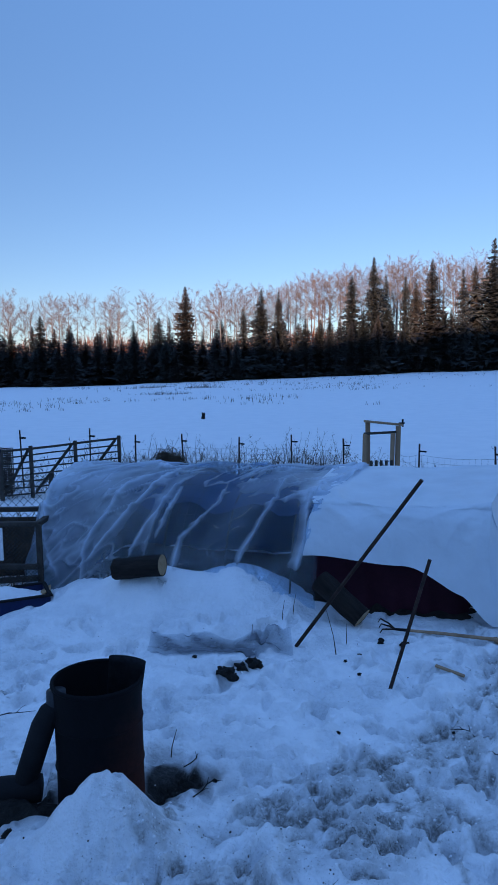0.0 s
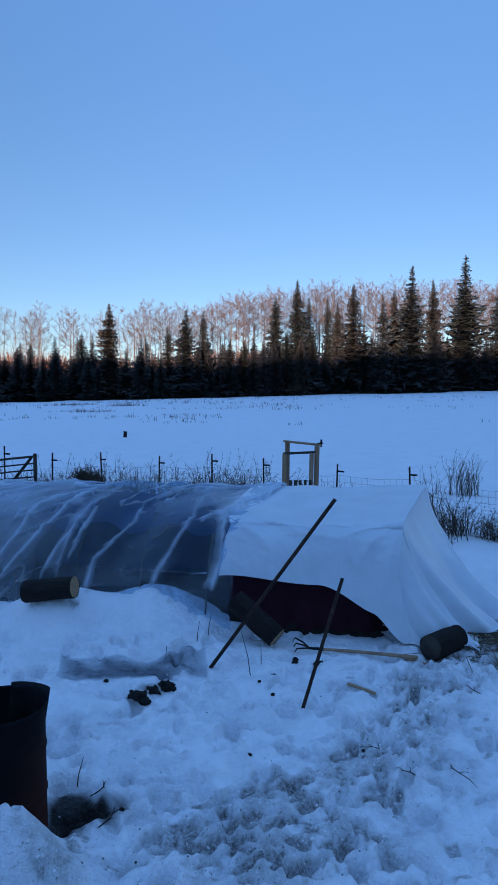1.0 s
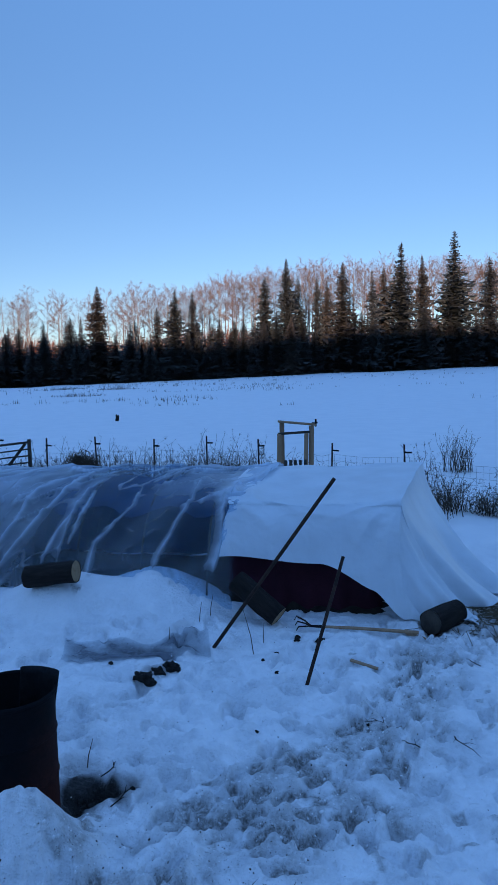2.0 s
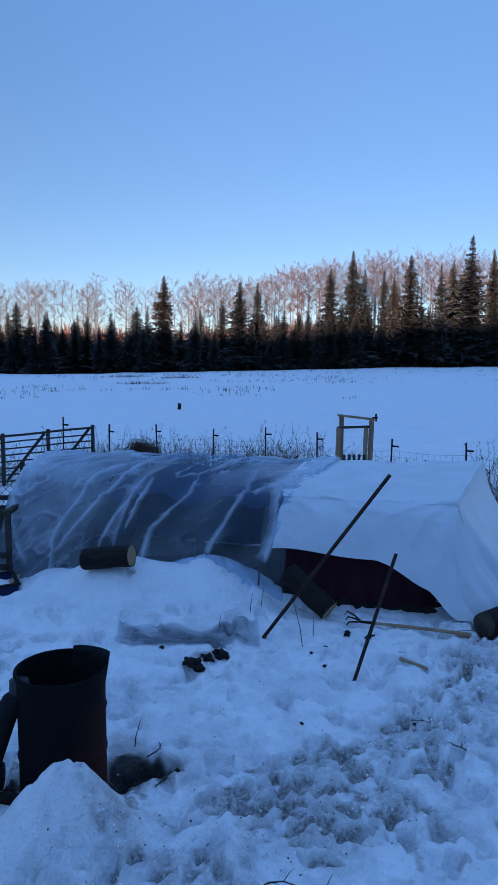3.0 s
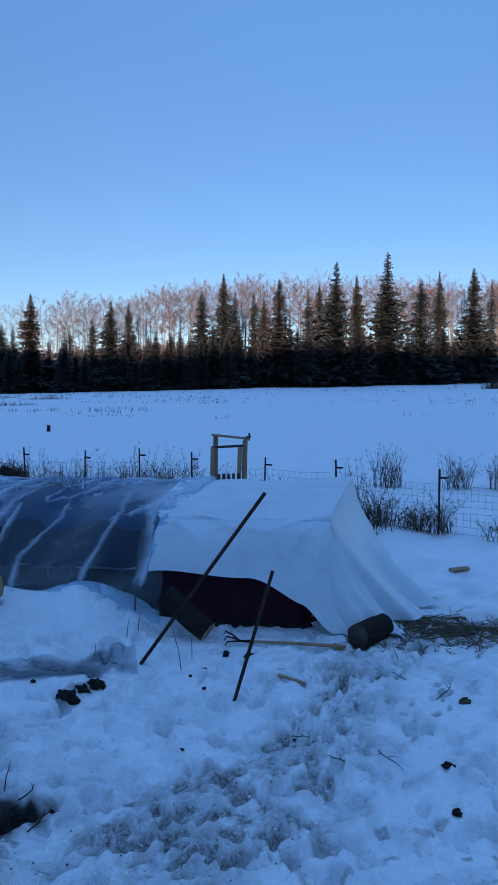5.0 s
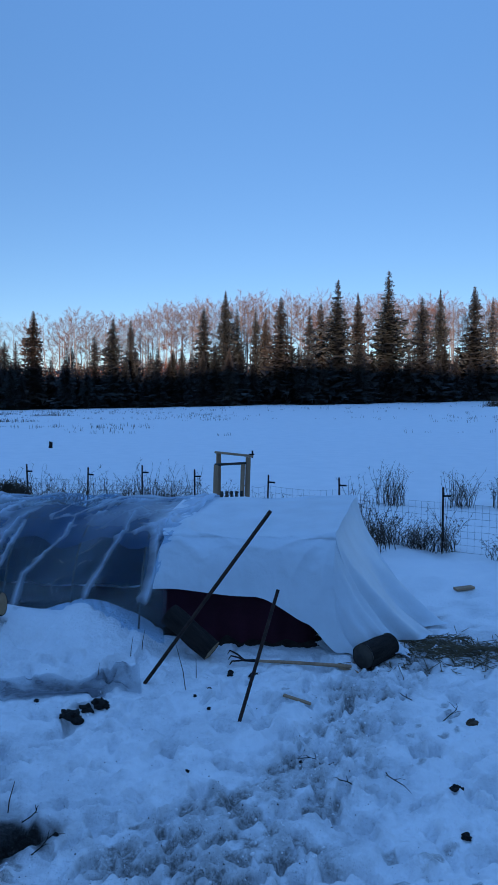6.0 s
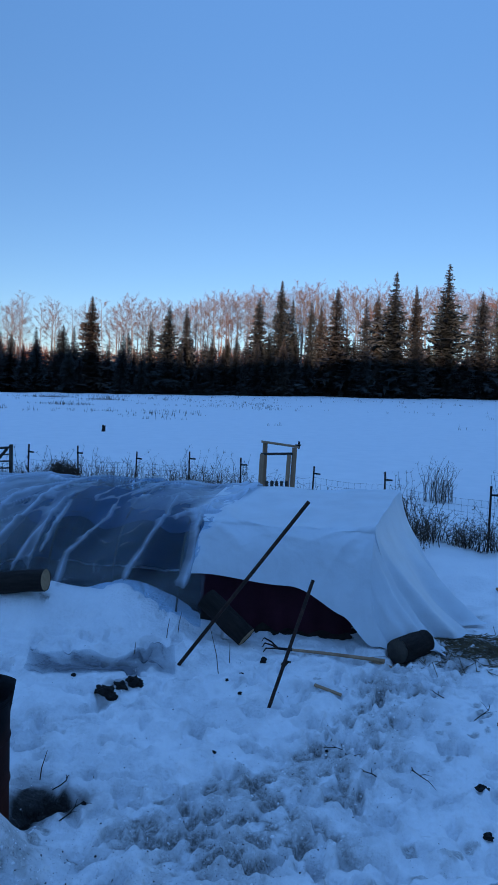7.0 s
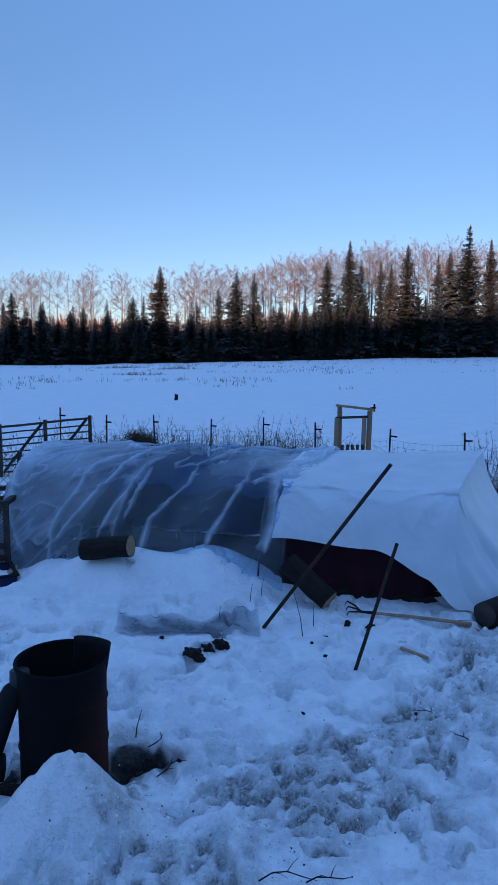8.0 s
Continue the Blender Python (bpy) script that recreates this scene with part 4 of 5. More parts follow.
# ---- logs ----
def log(name, a, b, radius, label, seed, end_mat=CUT_WOOD):
    a, b = Vector(a), Vector(b)
    ob = thing(name, (a + b) / 2, label, "log", "logs weighing down the plastic")
    q = (b - a).to_track_quat("Z", "Y")
    ob.rotation_mode = "QUATERNION"
    ob.rotation_quaternion = q
    ln = (b - a).length / 2
    bm = bmesh.new()
    rings, n = [], 28
    for j in range(13):
        z = -ln + 2 * ln * j / 12
        ring = []
        for k in range(n):
            t = k * math.tau / n
            r = radius * (1 + 0.08 * math.sin(t * 2 + seed) + 0.09 * noise.noise(Vector((math.cos(t) * 2, math.sin(t) * 2, z * 5 + seed))))
            ring.append(bm.verts.new((r * math.cos(t), r * math.sin(t), z)))
        rings.append(ring)
    for p, w in zip(rings, rings[1:]):
        for k in range(n):
            bm.faces.new((p[k], p[(k + 1) % n], w[(k + 1) % n], w[k]))
    part("bark", bm, BARK, ob, smooth=True)
    for end, s in ((0, -1), (12, 1)):
        bm = bmesh.new()
        z = s * (ln - 0.004)
        outer = [bm.verts.new((math.cos(k * math.tau / n) * radius * 0.97 * (1 + 0.08 * math.sin(k * math.tau / n * 2 + seed)),
                               math.sin(k * math.tau / n) * radius * 0.97 * (1 + 0.08 * math.sin(k * math.tau / n * 2 + seed)), z)) for k in range(n)]
        inner = [bm.verts.new((v.co.x * 0.4, v.co.y * 0.4, z + s * 0.012)) for v in outer]
        for k in range(n):
            bm.faces.new((outer[k], outer[(k + 1) % n], inner[(k + 1) % n], inner[k]))
        bm.faces.new(inner)
        bmesh.ops.recalc_face_normals(bm, faces=bm.faces[:])
        part("cut_end", bm, end_mat, ob, "pale sawn wood")
    return ob


log("firewood_log", (-1.52, 7.80, 0.565), (-0.98, 7.66, 0.64), 0.12, "dark-barked firewood log lying on the plastic and snow", 1.0)
log("leaning_log", (0.72, 7.58, 0.47), (1.14, 7.30, 0.13), 0.125, "bark-covered log leaning from the snow against the tunnel", 2.0)
log("dark_log", (2.66, 6.93, 0.10), (3.02, 7.12, 0.13), 0.14, "dark wet log holding down the tarpaulin's hem", 3.0, GREY_WOOD)


def rod(name, a, b, r, mat, label, category):
    ob = thing(name, a, label, category)
    bm = bmesh.new()
    d = Vector(b) - Vector(a)
    tube(bm, [-d * 0.08, d * 0.33, d * 0.66, d], [r, r, r, r], 10)
    part("shaft", bm, mat, ob)
    return ob


rod("steel_pole", (0.42, 6.86, 0.02), (1.55, 6.45, 1.72), 0.019, RUSTY, "long dark steel pole stuck slantwise in the snow", "pole")
rod("iron_rod", (1.16, 5.91, 0.0), (1.59, 6.3, 1.02), 0.016, RUSTY, "short dark iron rod stuck slantwise in the snow", "rod")


def build_fork():
    x0, y0 = 1.42, 7.20
    base = gz(x0, y0)
    ob = thing("garden_cultivator", (x0, y0, base), "hand cultivator with bent tines and wooden handle lying on snow", "garden tool")
    top = max(gz(x0 + 1.05 * t, y0 - 0.36 * t) - base for t in (0.1, 0.3, 0.5, 0.7, 0.9)) + 0.03
    bm = bmesh.new()
    tube(bm, [(0.16, -0.05, top), (0.5, -0.17, top + 0.004), (0.8, -0.275, top), (1.08, -0.37, top - 0.006)], [0.015, 0.018, 0.019, 0.020], 8)
    part("handle", bm, LUMBER, ob)
    bm = bmesh.new()
    tube(bm, [(0.02, -0.005, top), (0.18, -0.056, top)], [0.012, 0.019], 8)
    part("ferrule", bm, STEEL_BLACK, ob, "black iron ferrule")
    for k in range(3):
        bm = bmesh.new()
        o = (k - 1) * 0.06
        tube(bm, [(0.04, -0.01, top), (-0.02, o * 0.6, top + 0.01 + 0.02 * k), (-0.10, o, top + 0.02 + 0.035 * k), (-0.125, o, top - 0.02 + 0.035 * k)], [0.009, 0.009, 0.008, 0.005], 6)
        part("tine", bm, RUSTY, ob)


build_fork()

# ---- fence ----
POSTS = [(-5.44, 17.0, 1.4), (-3.94, 17.5, 1.37), (-2.75, 17.0, 1.24), (-1.6, 17.0, 1.24), (-0.29, 16.8, 1.16), (0.95, 16.5, 1.22), (2.09, 16.0, 1.16),
         (3.43, 14.6, 1.16), (4.7, 13.6, 1.19), (6.16, 12.1, 1.16)]


def make_post(height):
    ob = thing("fence_post", (0, 0, 0), "thin dark steel T-post in the snow", "fence post", "posts of the wire fence")
    bm = bmesh.new()
    bar(bm, (0, 0, -0.3), (0, 0, height), 0.045, 0.008)
    bar(bm, (0, 0.016, -0.3), (0, 0.016, height), 0.008, 0.034)
    part("post", bm, RUSTY, ob)
    bm = bmesh.new()
    bar(bm, (-0.01, -0.02, height - 0.16), (0.14, -0.02, height - 0.17), 0.03, 0.035, 0.006)
    part("insulator", bm, STEEL_BLACK, ob, "black plastic insulator")
    return ob


first_post = None
for x, y, top in POSTS:
    m = pose(x, y, gz(x, y), rng.uniform(-2, 2), rng.uniform(-2, 2), rng.uniform(-20, 20))
    if first_post is None:
        first_post = make_post(1.2)
        first_post.matrix_basis = m
        o = first_post
    else:
        o = copy_thing(first_post, m)
    o.scale.z = (top - gz(x, y)) / 1.2


def build_wire():
    ob = thing("wire_fence", (0, 0, 0), "sagging galvanised welded-wire fence strung between posts", "fence")
    runs = [POSTS[2:7], [(3.12, 14.94, 1.2)] + POSTS[7:] + [(9.5, 9.6, 1.1), (13.0, 7.0, 1.1)]]
    for run in runs:
        for (ax, ay, at), (bx, by, bt) in zip(run, run[1:]):
            bm = bmesh.new()
            ln = math.hypot(bx - ax, by - ay)
            za, zb = gz(ax, ay), gz(bx, by)
            for k in range(8):
                h = 0.02 + 0.125 * k
                tube(bm, [(ax + (bx - ax) * t, ay + (by - ay) * t, za + (zb - za) * t + h - 0.03 * math.sin(t * 3.14) + 0.01 * math.sin(t * 20 + k)) for t in (0, 0.25, 0.5, 0.75, 1)],
                     0.0022, 3, False)
            n = int(ln / 0.12)
            for i in range(n):
                t = (i + 0.5) / n
                p = (ax + (bx - ax) * t, ay + (by - ay) * t, za + (zb - za) * t - 0.03 * math.sin(t * 3.14))
                tube(bm, [p, (p[0] + 0.01, p[1], p[2] + 0.9)], 0.002, 3, False)
            part("wire_mesh", bm, WIRE, ob)


build_wire()


def build_gate_frame():
    ob = thing("garden_gate", (2.76, 14.94, gz(2.76, 14.94)), "small weathered wooden gate frame standing open in the fence", "gate")
    for name, a, b, w, h, mat in (
            ("frame_post", (-0.30, 0.10, -0.2), (-0.29, 0.10, 1.60), 0.10, 0.09, LUMBER),
            ("frame_post", (0.29, 0.0, -0.2), (0.33, 0.0, 1.52), 0.11, 0.09, LUMBER),
            ("gate_stile", (-0.415, -0.12, 0.05), (-0.385, -0.12, 1.38), 0.08, 0.08, LUMBER),
            ("gate_stile", (0.165, -0.08, 0.05), (0.20, -0.08, 1.38), 0.08, 0.08, LUMBER),
            ("header", (-0.38, 0.05, 1.63), (0.42, 0.02, 1.54), 0.12, 0.045, LUMBER),
            ("gate_rail", (-0.41, -0.12, 1.38), (0.27, -0.08, 1.40), 0.05, 0.05, GREY_WOOD),
            ("gate_rail", (-0.41, -0.12, 0.25), (0.27, -0.08, 0.25), 0.05, 0.06, GREY_WOOD)):
        bm = bmesh.new()
        bar(bm, a, b, w, h, 0.006)
        part(name, bm, mat, ob)
    for k in range(5):
        bm = bmesh.new()
        x = -0.26 + 0.105 * k
        bar(bm, (x, -0.13, 0.12), (x, -0.13, 0.82), 0.02, 0.06, 0.003)
        part("picket", bm, GREY_WOOD, ob)
    bm = bmesh.new()
    tube(bm, [(0.42, 0, 1.5), (0.42, 0, 1.66)], 0.02, 8)
    tube(bm, [(0.34, 0, 1.58), (0.46, 0, 1.58)], 0.015, 8)
    part("latch", bm, STEEL_BLACK, ob)


build_gate_frame()


# ---- livestock panels at the far left ----
def panel(a, b, low, high, rails=8):
    """A stretch of horizontal poles between two posts, with one slanting brace."""
    a, b = Vector(a), Vector(b)
    base = gz(a.x, a.y)
    ob = thing("livestock_panel", (a.x, a.y, base), "dark wooden-railed livestock panel standing in the snow", "gate panel", "livestock panels by the fence")
    d = b - a
    side = Vector((-d.y, d.x, 0)).normalized() * 0.05
    for k in range(rails):
        f = (k + 0.6) / (rails - 0.4)
        bm = bmesh.new()
        h0, h1 = low * f - base, high * f - base
        tube(bm, [Vector((0, 0, h0)) - d * 0.03, d * 0.5 + Vector((0, 0, (h0 + h1) / 2 + rng.uniform(-0.015, 0.015))), d * 1.03 + Vector((0, 0, h1))], 0.017 if k < rails - 1 else 0.026, 8)
        part("rail", bm, GREY_WOOD, ob)
    bm = bmesh.new()
    bar(bm, d - side + Vector((0, 0, -0.2)), d - side + Vector((0, 0, high + 0.07 - base)), 0.075, 0.075, 0.01)
    part("post", bm, GREY_WOOD, ob)
    bm = bmesh.new()
    bar(bm, d * 0.10 + side + Vector((0, 0, 0.1)), d * 0.95 + side + Vector((0, 0, high - 0.03 - base)), 0.03, 0.06)
    part("brace", bm, GREY_WOOD, ob)


stops = [(-7.9, 0.92), (-6.6, 0.98), (-5.42, 1.05), (-4.86, 1.08), (-4.0, 1.13), (-3.1, 1.18)]
for (x0, h0), (x1, h1) in zip(stops, stops[1:]):
    panel((x0, 16.8 + 0.582 * (x0 + 3.08), 0), (x1, 16.8 + 0.582 * (x1 + 3.08), 0), h0, h1)


# ---- dry weeds ----
def weeds(name, label, spots, seed):
    r = random.Random(seed)
    verts, faces = [], []

    def blade(p, q, w):
        i = len(verts)
        s = Vector((q[1] - p[1] + 0.001, p[0] - q[0], 0)).normalized() * w
        s2 = Vector((0, w, 0))
        verts.extend([Vector(p) - s, Vector(p) + s, Vector(q), Vector(p) - s2, Vector(p) + s2])
        faces.extend([(i, i + 1, i + 2), (i + 3, i + 4, i + 2)])

    for x, y, rad, n, h, bend in spots:
        for _ in range(n):
            a, d = r.uniform(0, 6.28), rad * math.sqrt(r.random())
            px, py = x + d * math.cos(a), y + d * math.sin(a)
            p = Vector((px, py, gz(px, py) - 0.03))
            hh = h * r.uniform(0.45, 1.1)
            dirn = Vector((r.uniform(-1, 1) * bend, r.uniform(-1, 1) * bend, 1)) * r.choice((0.6, 0.9, 1.0, 1.1))
            prev = p
            for k in range(4):
                nxt = prev + dirn * hh / 4
                i = len(verts)
                w = 0.0045 * (1.2 - k * 0.2)
                verts.extend([prev + Vector((-w, 0, 0)), prev + Vector((w, 0, 0)), nxt + Vector((w, 0, 0)), nxt + Vector((-w, 0, 0)),
                              prev + Vector((0, -w, 0)), prev + Vector((0, w, 0)), nxt + Vector((0, w, 0)), nxt + Vector((0, -w, 0))])
                faces.extend([(i, i + 1, i + 2, i + 3), (i + 4, i + 5, i + 6, i + 7)])
                if k > 0:
                    for _ in range(r.randrange(2, 6)):
                        e = nxt + Vector((r.uniform(-0.09, 0.09), r.uniform(-0.09, 0.09), r.uniform(-0.03, 0.10)))
                        blade(nxt, e, 0.006)
                        if r.random() < 0.5:
                            blade(e + Vector((-0.02, 0, 0)), e + Vector((0.02, 0, 0.02)), 0.014)
                prev = nxt
                dirn = dirn + Vector((r.uniform(-1, 1), r.uniform(-1, 1), -0.6 * bend)) * (0.25 + bend * 0.5)
    tagged(new(name, mesh_of(name, verts, faces, WEED)), label, "dry weeds", kind="stuff")


weeds("fence_weeds", "dry brown weeds tangled along the wire fence",
      [(-3.0 + 0.33 * k + rng.uniform(-0.1, 0.1), 16.9 - 0.05 * k + rng.uniform(-0.3, 0.3), 0.26, rng.randrange(40, 95), rng.uniform(0.7, 1.35), 0.55) for k in range(19)]
      + [(3.3 + 0.36 * k, 14.5 - 0.36 * k * 0.82 + rng.uniform(-0.2, 0.2), 0.24, rng.randrange(30, 60), rng.uniform(0.55, 0.95), 0.5) for k in range(9)]
      + [(-6.3 + 0.4 * k, 15.3 + 0.17 * k, 0.3, 16, 0.9, 0.4) for k in range(8)]
      + [(5.0, 12.4, 0.4, 24, 1.1, 0.25), (4.6, 12.0, 0.3, 16, 0.8, 0.3), (7.0, 11.3, 0.35, 28, 0.6, 0.45)], 3)
weeds("field_weeds", "dry stalks standing in the snowy field",
      [(7.4, 17.5, 0.4, 70, 1.0, 0.2), (9.0, 16.8, 0.35, 60, 0.9, 0.22), (10.2, 16.5, 0.4, 60, 0.8, 0.22), (6.3, 17.0, 0.3, 10, 1.1, 0.1)]
      + [(-5 + 0.6 * k, 19.5 + rng.uniform(-1, 1), 0.4, 8, 0.9, 0.15) for k in range(14)], 4)


def tangle(name, x, y, rad, h, n, seed):
    r = random.Random(seed)
    bm = bmesh.new()
    z = gz(x, y)
    for _ in range(n):
        a = r.uniform(0, 6.28)
        c, s = math.cos(a), math.sin(a)
        off = r.uniform(-0.85, 0.85) * rad
        half = math.sqrt(rad * rad - off * off)
        tall = h * r.uniform(0.45, 1.0)
        q = [(x + half * (t * 2 - 1) * c - off * s + r.uniform(-0.12, 0.12), y + half * (t * 2 - 1) * s * 0.7 + off * c * 0.7,
              z - 0.03 + tall * math.sin(math.pi * t) ** 0.45 * r.uniform(0.8, 1.08)) for t in (0, 0.2, 0.4, 0.6, 0.8, 1)]
        tube(bm, q, 0.006, 3, False)
    ob = thing(name, (0, 0, 0), "tangled heap of dark brambles beside the fence", "bramble", "bramble heaps")
    part("cane_tangle", bm, WEED, ob)


tangle("bramble_heap", -1.88, 16.3, 0.42, 1.1, 260, 1)
tangle("bramble_heap", 1.5, 16.1, 0.28, 0.6, 110, 2)
tangle("bramble_heap", 4.75, 13.35, 0.3, 0.85, 110, 3)


def far_weeds():
    r = random.Random(9)
    verts, faces = [], []
    for _ in range(1500):
        y = r.uniform(50, 130)
        x = r.uniform(-45, 20) * y / 110 if r.random() < 0.75 else r.uniform(20, 85) * y / 130
        if vnoise(x / 9, y / 7, 4).item() < (0.62 if y < 115 else 0.35):
            continue
        h = r.uniform(0.15, 0.5)
        z = gz(x, y)
        for _ in range(3):
            i = len(verts)
            dx = r.uniform(-0.35, 0.35)
            verts += [(x + dx - 0.02, y, z - 0.05), (x + dx + 0.02, y, z - 0.05), (x + dx + r.uniform(-0.12, 0.12), y + 0.05, z + h * r.uniform(0.6, 1))]
            faces.append((i, i + 1, i + 2))
    for cx, cy, w, n, tall in ((66.5, 113, 2.0, 170, 2.2), (69.8, 116, 1.4, 100, 1.6), (-6.0, 95, 3.0, 90, 0.7), (-14.0, 100, 4.0, 90, 0.6), (-9.0, 78, 3.5, 80, 0.55)):
        for _ in range(n):
            x, y = cx + r.gauss(0, w * 0.6), cy + r.gauss(0, 0.8)
            z, h = gz(x, y), tall * r.uniform(0.4, 1.0) * math.exp(-((x - cx) / w) ** 2)
            i = len(verts)
            verts += [(x - 0.035, y, z - 0.05), (x + 0.035, y, z - 0.05), (x + r.uniform(-0.3, 0.3), y, z + h)]
            faces.append((i, i + 1, i + 2))
    tagged(new("field_stubble", mesh_of("field_stubble", verts, faces, WEED)), "sparse dry stalks across the far snowy field", "dry weeds", kind="stuff")


far_weeds()


def build_stump():
    x, y = -2.6, 40.0
    ob = thing("field_stump", (x, y, gz(x, y)), "small dark stump standing alone in the snowy field", "stump")
    bm = bmesh.new()
    tube(bm, [(0, 0, -0.1), (0, 0, 0.22), (-0.05, 0, 0.36)], [0.13, 0.075, 0.035], 8)
    tube(bm, [(0.05, 0, 0.1), (0.08, 0, 0.34)], [0.06, 0.03], 6)
    part("stem", bm, BARK, ob)


build_stump()


# ---- wire cage, blue box and boards at the left end ----
def build_cage():
    ob = thing("wire_cage", (-3.1, 8.6, gz(-3.1, 8.6)), "dark wood-framed wire animal cage in the snow", "cage")
    w0, w1, d0, d1, h = -0.9, 0.52, -0.05, 0.9, 0.95
    for a, b in (((w1, d0, -0.1), (w1, d0, h)), ((w0, d0, -0.1), (w0, d0, h)), ((w1, d1, -0.1), (w1, d1, h)), ((w0, d1, -0.1), (w0, d1, h)),
                 ((w0, d0, h), (w1, d0, h)), ((w0, d1, h), (w1, d1, h)), ((w1, d0, h), (w1, d1, h)), ((w0, d0, 0.2), (w1, d0, 0.28)), ((w0, d0, 0.45), (w1, d0, 0.42))):
        bm = bmesh.new()
        bar(bm, a, b, 0.07, 0.06, 0.006)
        part("rail", bm, GREY_WOOD, ob)
    bm = bmesh.new()
    step = 0.05
    for k in range(int((w1 - w0 + h) / step)):
        for s in (1, -1):
            x = w0 + k * step if s > 0 else w1 - k * step
            a, b = x, x - s * h
            lo, hi = max(w0, min(a, b)), min(w1, max(a, b))
            if hi - lo > 0.03:
                za = (a - lo) / s if s > 0 else (lo - a)
                zb = (a - hi) / s if s > 0 else (hi - a)
                tube(bm, [(lo, d0 - 0.035, max(0, min(h, za))), (hi, d0 - 0.035, max(0, min(h, zb)))], 0.0022, 3, False)
    part("wire_netting", bm, WIRE, ob)
    r = random.Random(4)
    bm = bmesh.new()
    for _ in range(420):
        p = Vector((r.uniform(w0, w1 - 0.05), r.uniform(0.25, d1 - 0.05), r.uniform(0.0, 0.85)))
        q = p + Vector((r.uniform(-0.2, 0.2), r.uniform(-0.1, 0.1), r.uniform(-0.25, 0.25)))
        q.z = max(q.z, -0.02)
        tube(bm, [p, (p + q) / 2 + Vector((r.uniform(-0.05, 0.05), 0, r.uniform(-0.05, 0.05))), q], 0.006, 3, False)
    tagged(part("brush_fill", bm, WEED, ob, "dark dead brush and wire"), kind="stuff")
    bm = bmesh.new()
    bar(bm, (w0, d1 - 0.02, 0.42), (w1, d1 - 0.02, 0.42), 0.02, 0.86, 0.003)
    part("back_panel", bm, GREY_WOOD, ob)
    bm = bmesh.new()
    bar(bm, (-0.55, d0 - 0.06, 0.72), (0.10, d0 - 0.06, 0.72), 0.02, 0.40, 0.004)
    part("snowy_board", bm, SNOW, ob, "snow-dusted board")


build_cage()


def build_netting():
    ob = thing("wire_netting_panel", (-3.5, 9.9, gz(-3.5, 9.9)), "dark diamond wire netting stretched behind the cage", "netting")
    bm = bmesh.new()
    w, h, step = 2.4, 1.28, 0.11
    for k in range(-int(h / step), int(w / step)):
        a = k * step
        for s in (1, -1):
            x0, x1 = a, a + h
            lo, hi = max(0, x0), min(w, x1)
            if hi > lo:
                z0, z1 = lo - x0, hi - x0
                if s < 0:
                    z0, z1 = h - z0, h - z1
                tube(bm, [(lo - 1.7, 0.25 * (lo / w), z0), (hi - 1.7, 0.25 * (hi / w), z1)], 0.004, 3, False)
    part("netting", bm, WIRE, ob)
    bm = bmesh.new()
    bar(bm, (-1.7, 0, 0.9), (-1.3, 0, 1.75), 0.3, 0.05, 0.01)
    for x in (-1.7, 0.7):
        bm2 = bmesh.new()
        bar(bm2, (x, 0.1, -0.2), (x, 0.1, h + 0.05), 0.06, 0.06, 0.006)
        part("post", bm2, GREY_WOOD, ob)
    part("loose_board", bm, GREY_WOOD, ob)


build_netting()


def build_roll():
    x, y = -5.88, 16.6
    ob = thing("netting_roll", (x, y, gz(x, y)), "dark rusty roll of wire netting standing in the snow", "wire roll")
    for k, rad in enumerate((0.34, 0.29, 0.24)):
        bm = bmesh.new()
        for j in range(25):
            z = -0.05 + 1.05 * j / 24
            tube(bm, [((rad + 0.012 * math.sin(i * 1.3 + j)) * math.cos(i * 0.2618), (rad + 0.012 * math.sin(i * 0.9 + k)) * math.sin(i * 0.2618), z + 0.01 * math.sin(i)) for i in range(25)], 0.009, 3, False)
        for i in range(26):
            a = i * 0.2417 + k
            tube(bm, [(rad * math.cos(a), rad * math.sin(a), -0.05), (rad * math.cos(a + 0.1), rad * math.sin(a + 0.1), 1.0)], 0.005, 3, False)
        part("netting_layer", bm, RUSTY, ob)


build_roll()


def build_box():
    ob = thing("blue_box", (-2.95, 7.9, gz(-2.95, 7.9) + 0.04), "dark blue plastic box half full of snow", "box")
    ob.rotation_euler = (0, 0, radians(24))
    bm = bmesh.new()
    for a, b in (((-0.6, -0.25, 0.1), (0.6, -0.25, 0.1)), ((-0.6, 0.25, 0.1), (0.6, 0.25, 0.1)), ((-0.6, -0.25, 0.1), (-0.6, 0.25, 0.1)), ((0.6, -0.25, 0.1), (0.6, 0.25, 0.1))):
        bar(bm, a, b, 0.02, 0.2, 0.004)
    part("side_wall", bm, BLUE, ob)
    bm = bmesh.new()
    for a, b in (((-0.62, -0.26, 0.21), (0.62, -0.26, 0.21)), ((-0.62, 0.26, 0.21), (0.62, 0.26, 0.21)), ((0.61, -0.28, 0.21), (0.61, 0.28, 0.21))):
        bar(bm, a, b, 0.045, 0.025, 0.006)
    part("rim", bm, STEEL_BLACK, ob, "dark rim")
    bm = bmesh.new()
    bmesh.ops.create_grid(bm, x_segments=24, y_segments=12, size=0.5)
    for v in bm.verts:
        v.co = Vector((v.co.x * 1.16, v.co.y * 0.46, 0.13 + 0.17 * math.exp(-((v.co.x - 0.15) / 0.25) ** 2 - (v.co.y / 0.35) ** 2) + 0.03 * noise.noise(v.co * 6)))
    part("snow_fill", bm, SNOW, ob, "heaped snow", True)


build_box()


def board(name, a, b, w, h, mat, label, category="board"):
    ob = thing(name, a, label, category)
    bm = bmesh.new()
    bar(bm, (0, 0, 0), Vector(b) - Vector(a), w, h, 0.004)
    part("plank", bm, mat, ob)


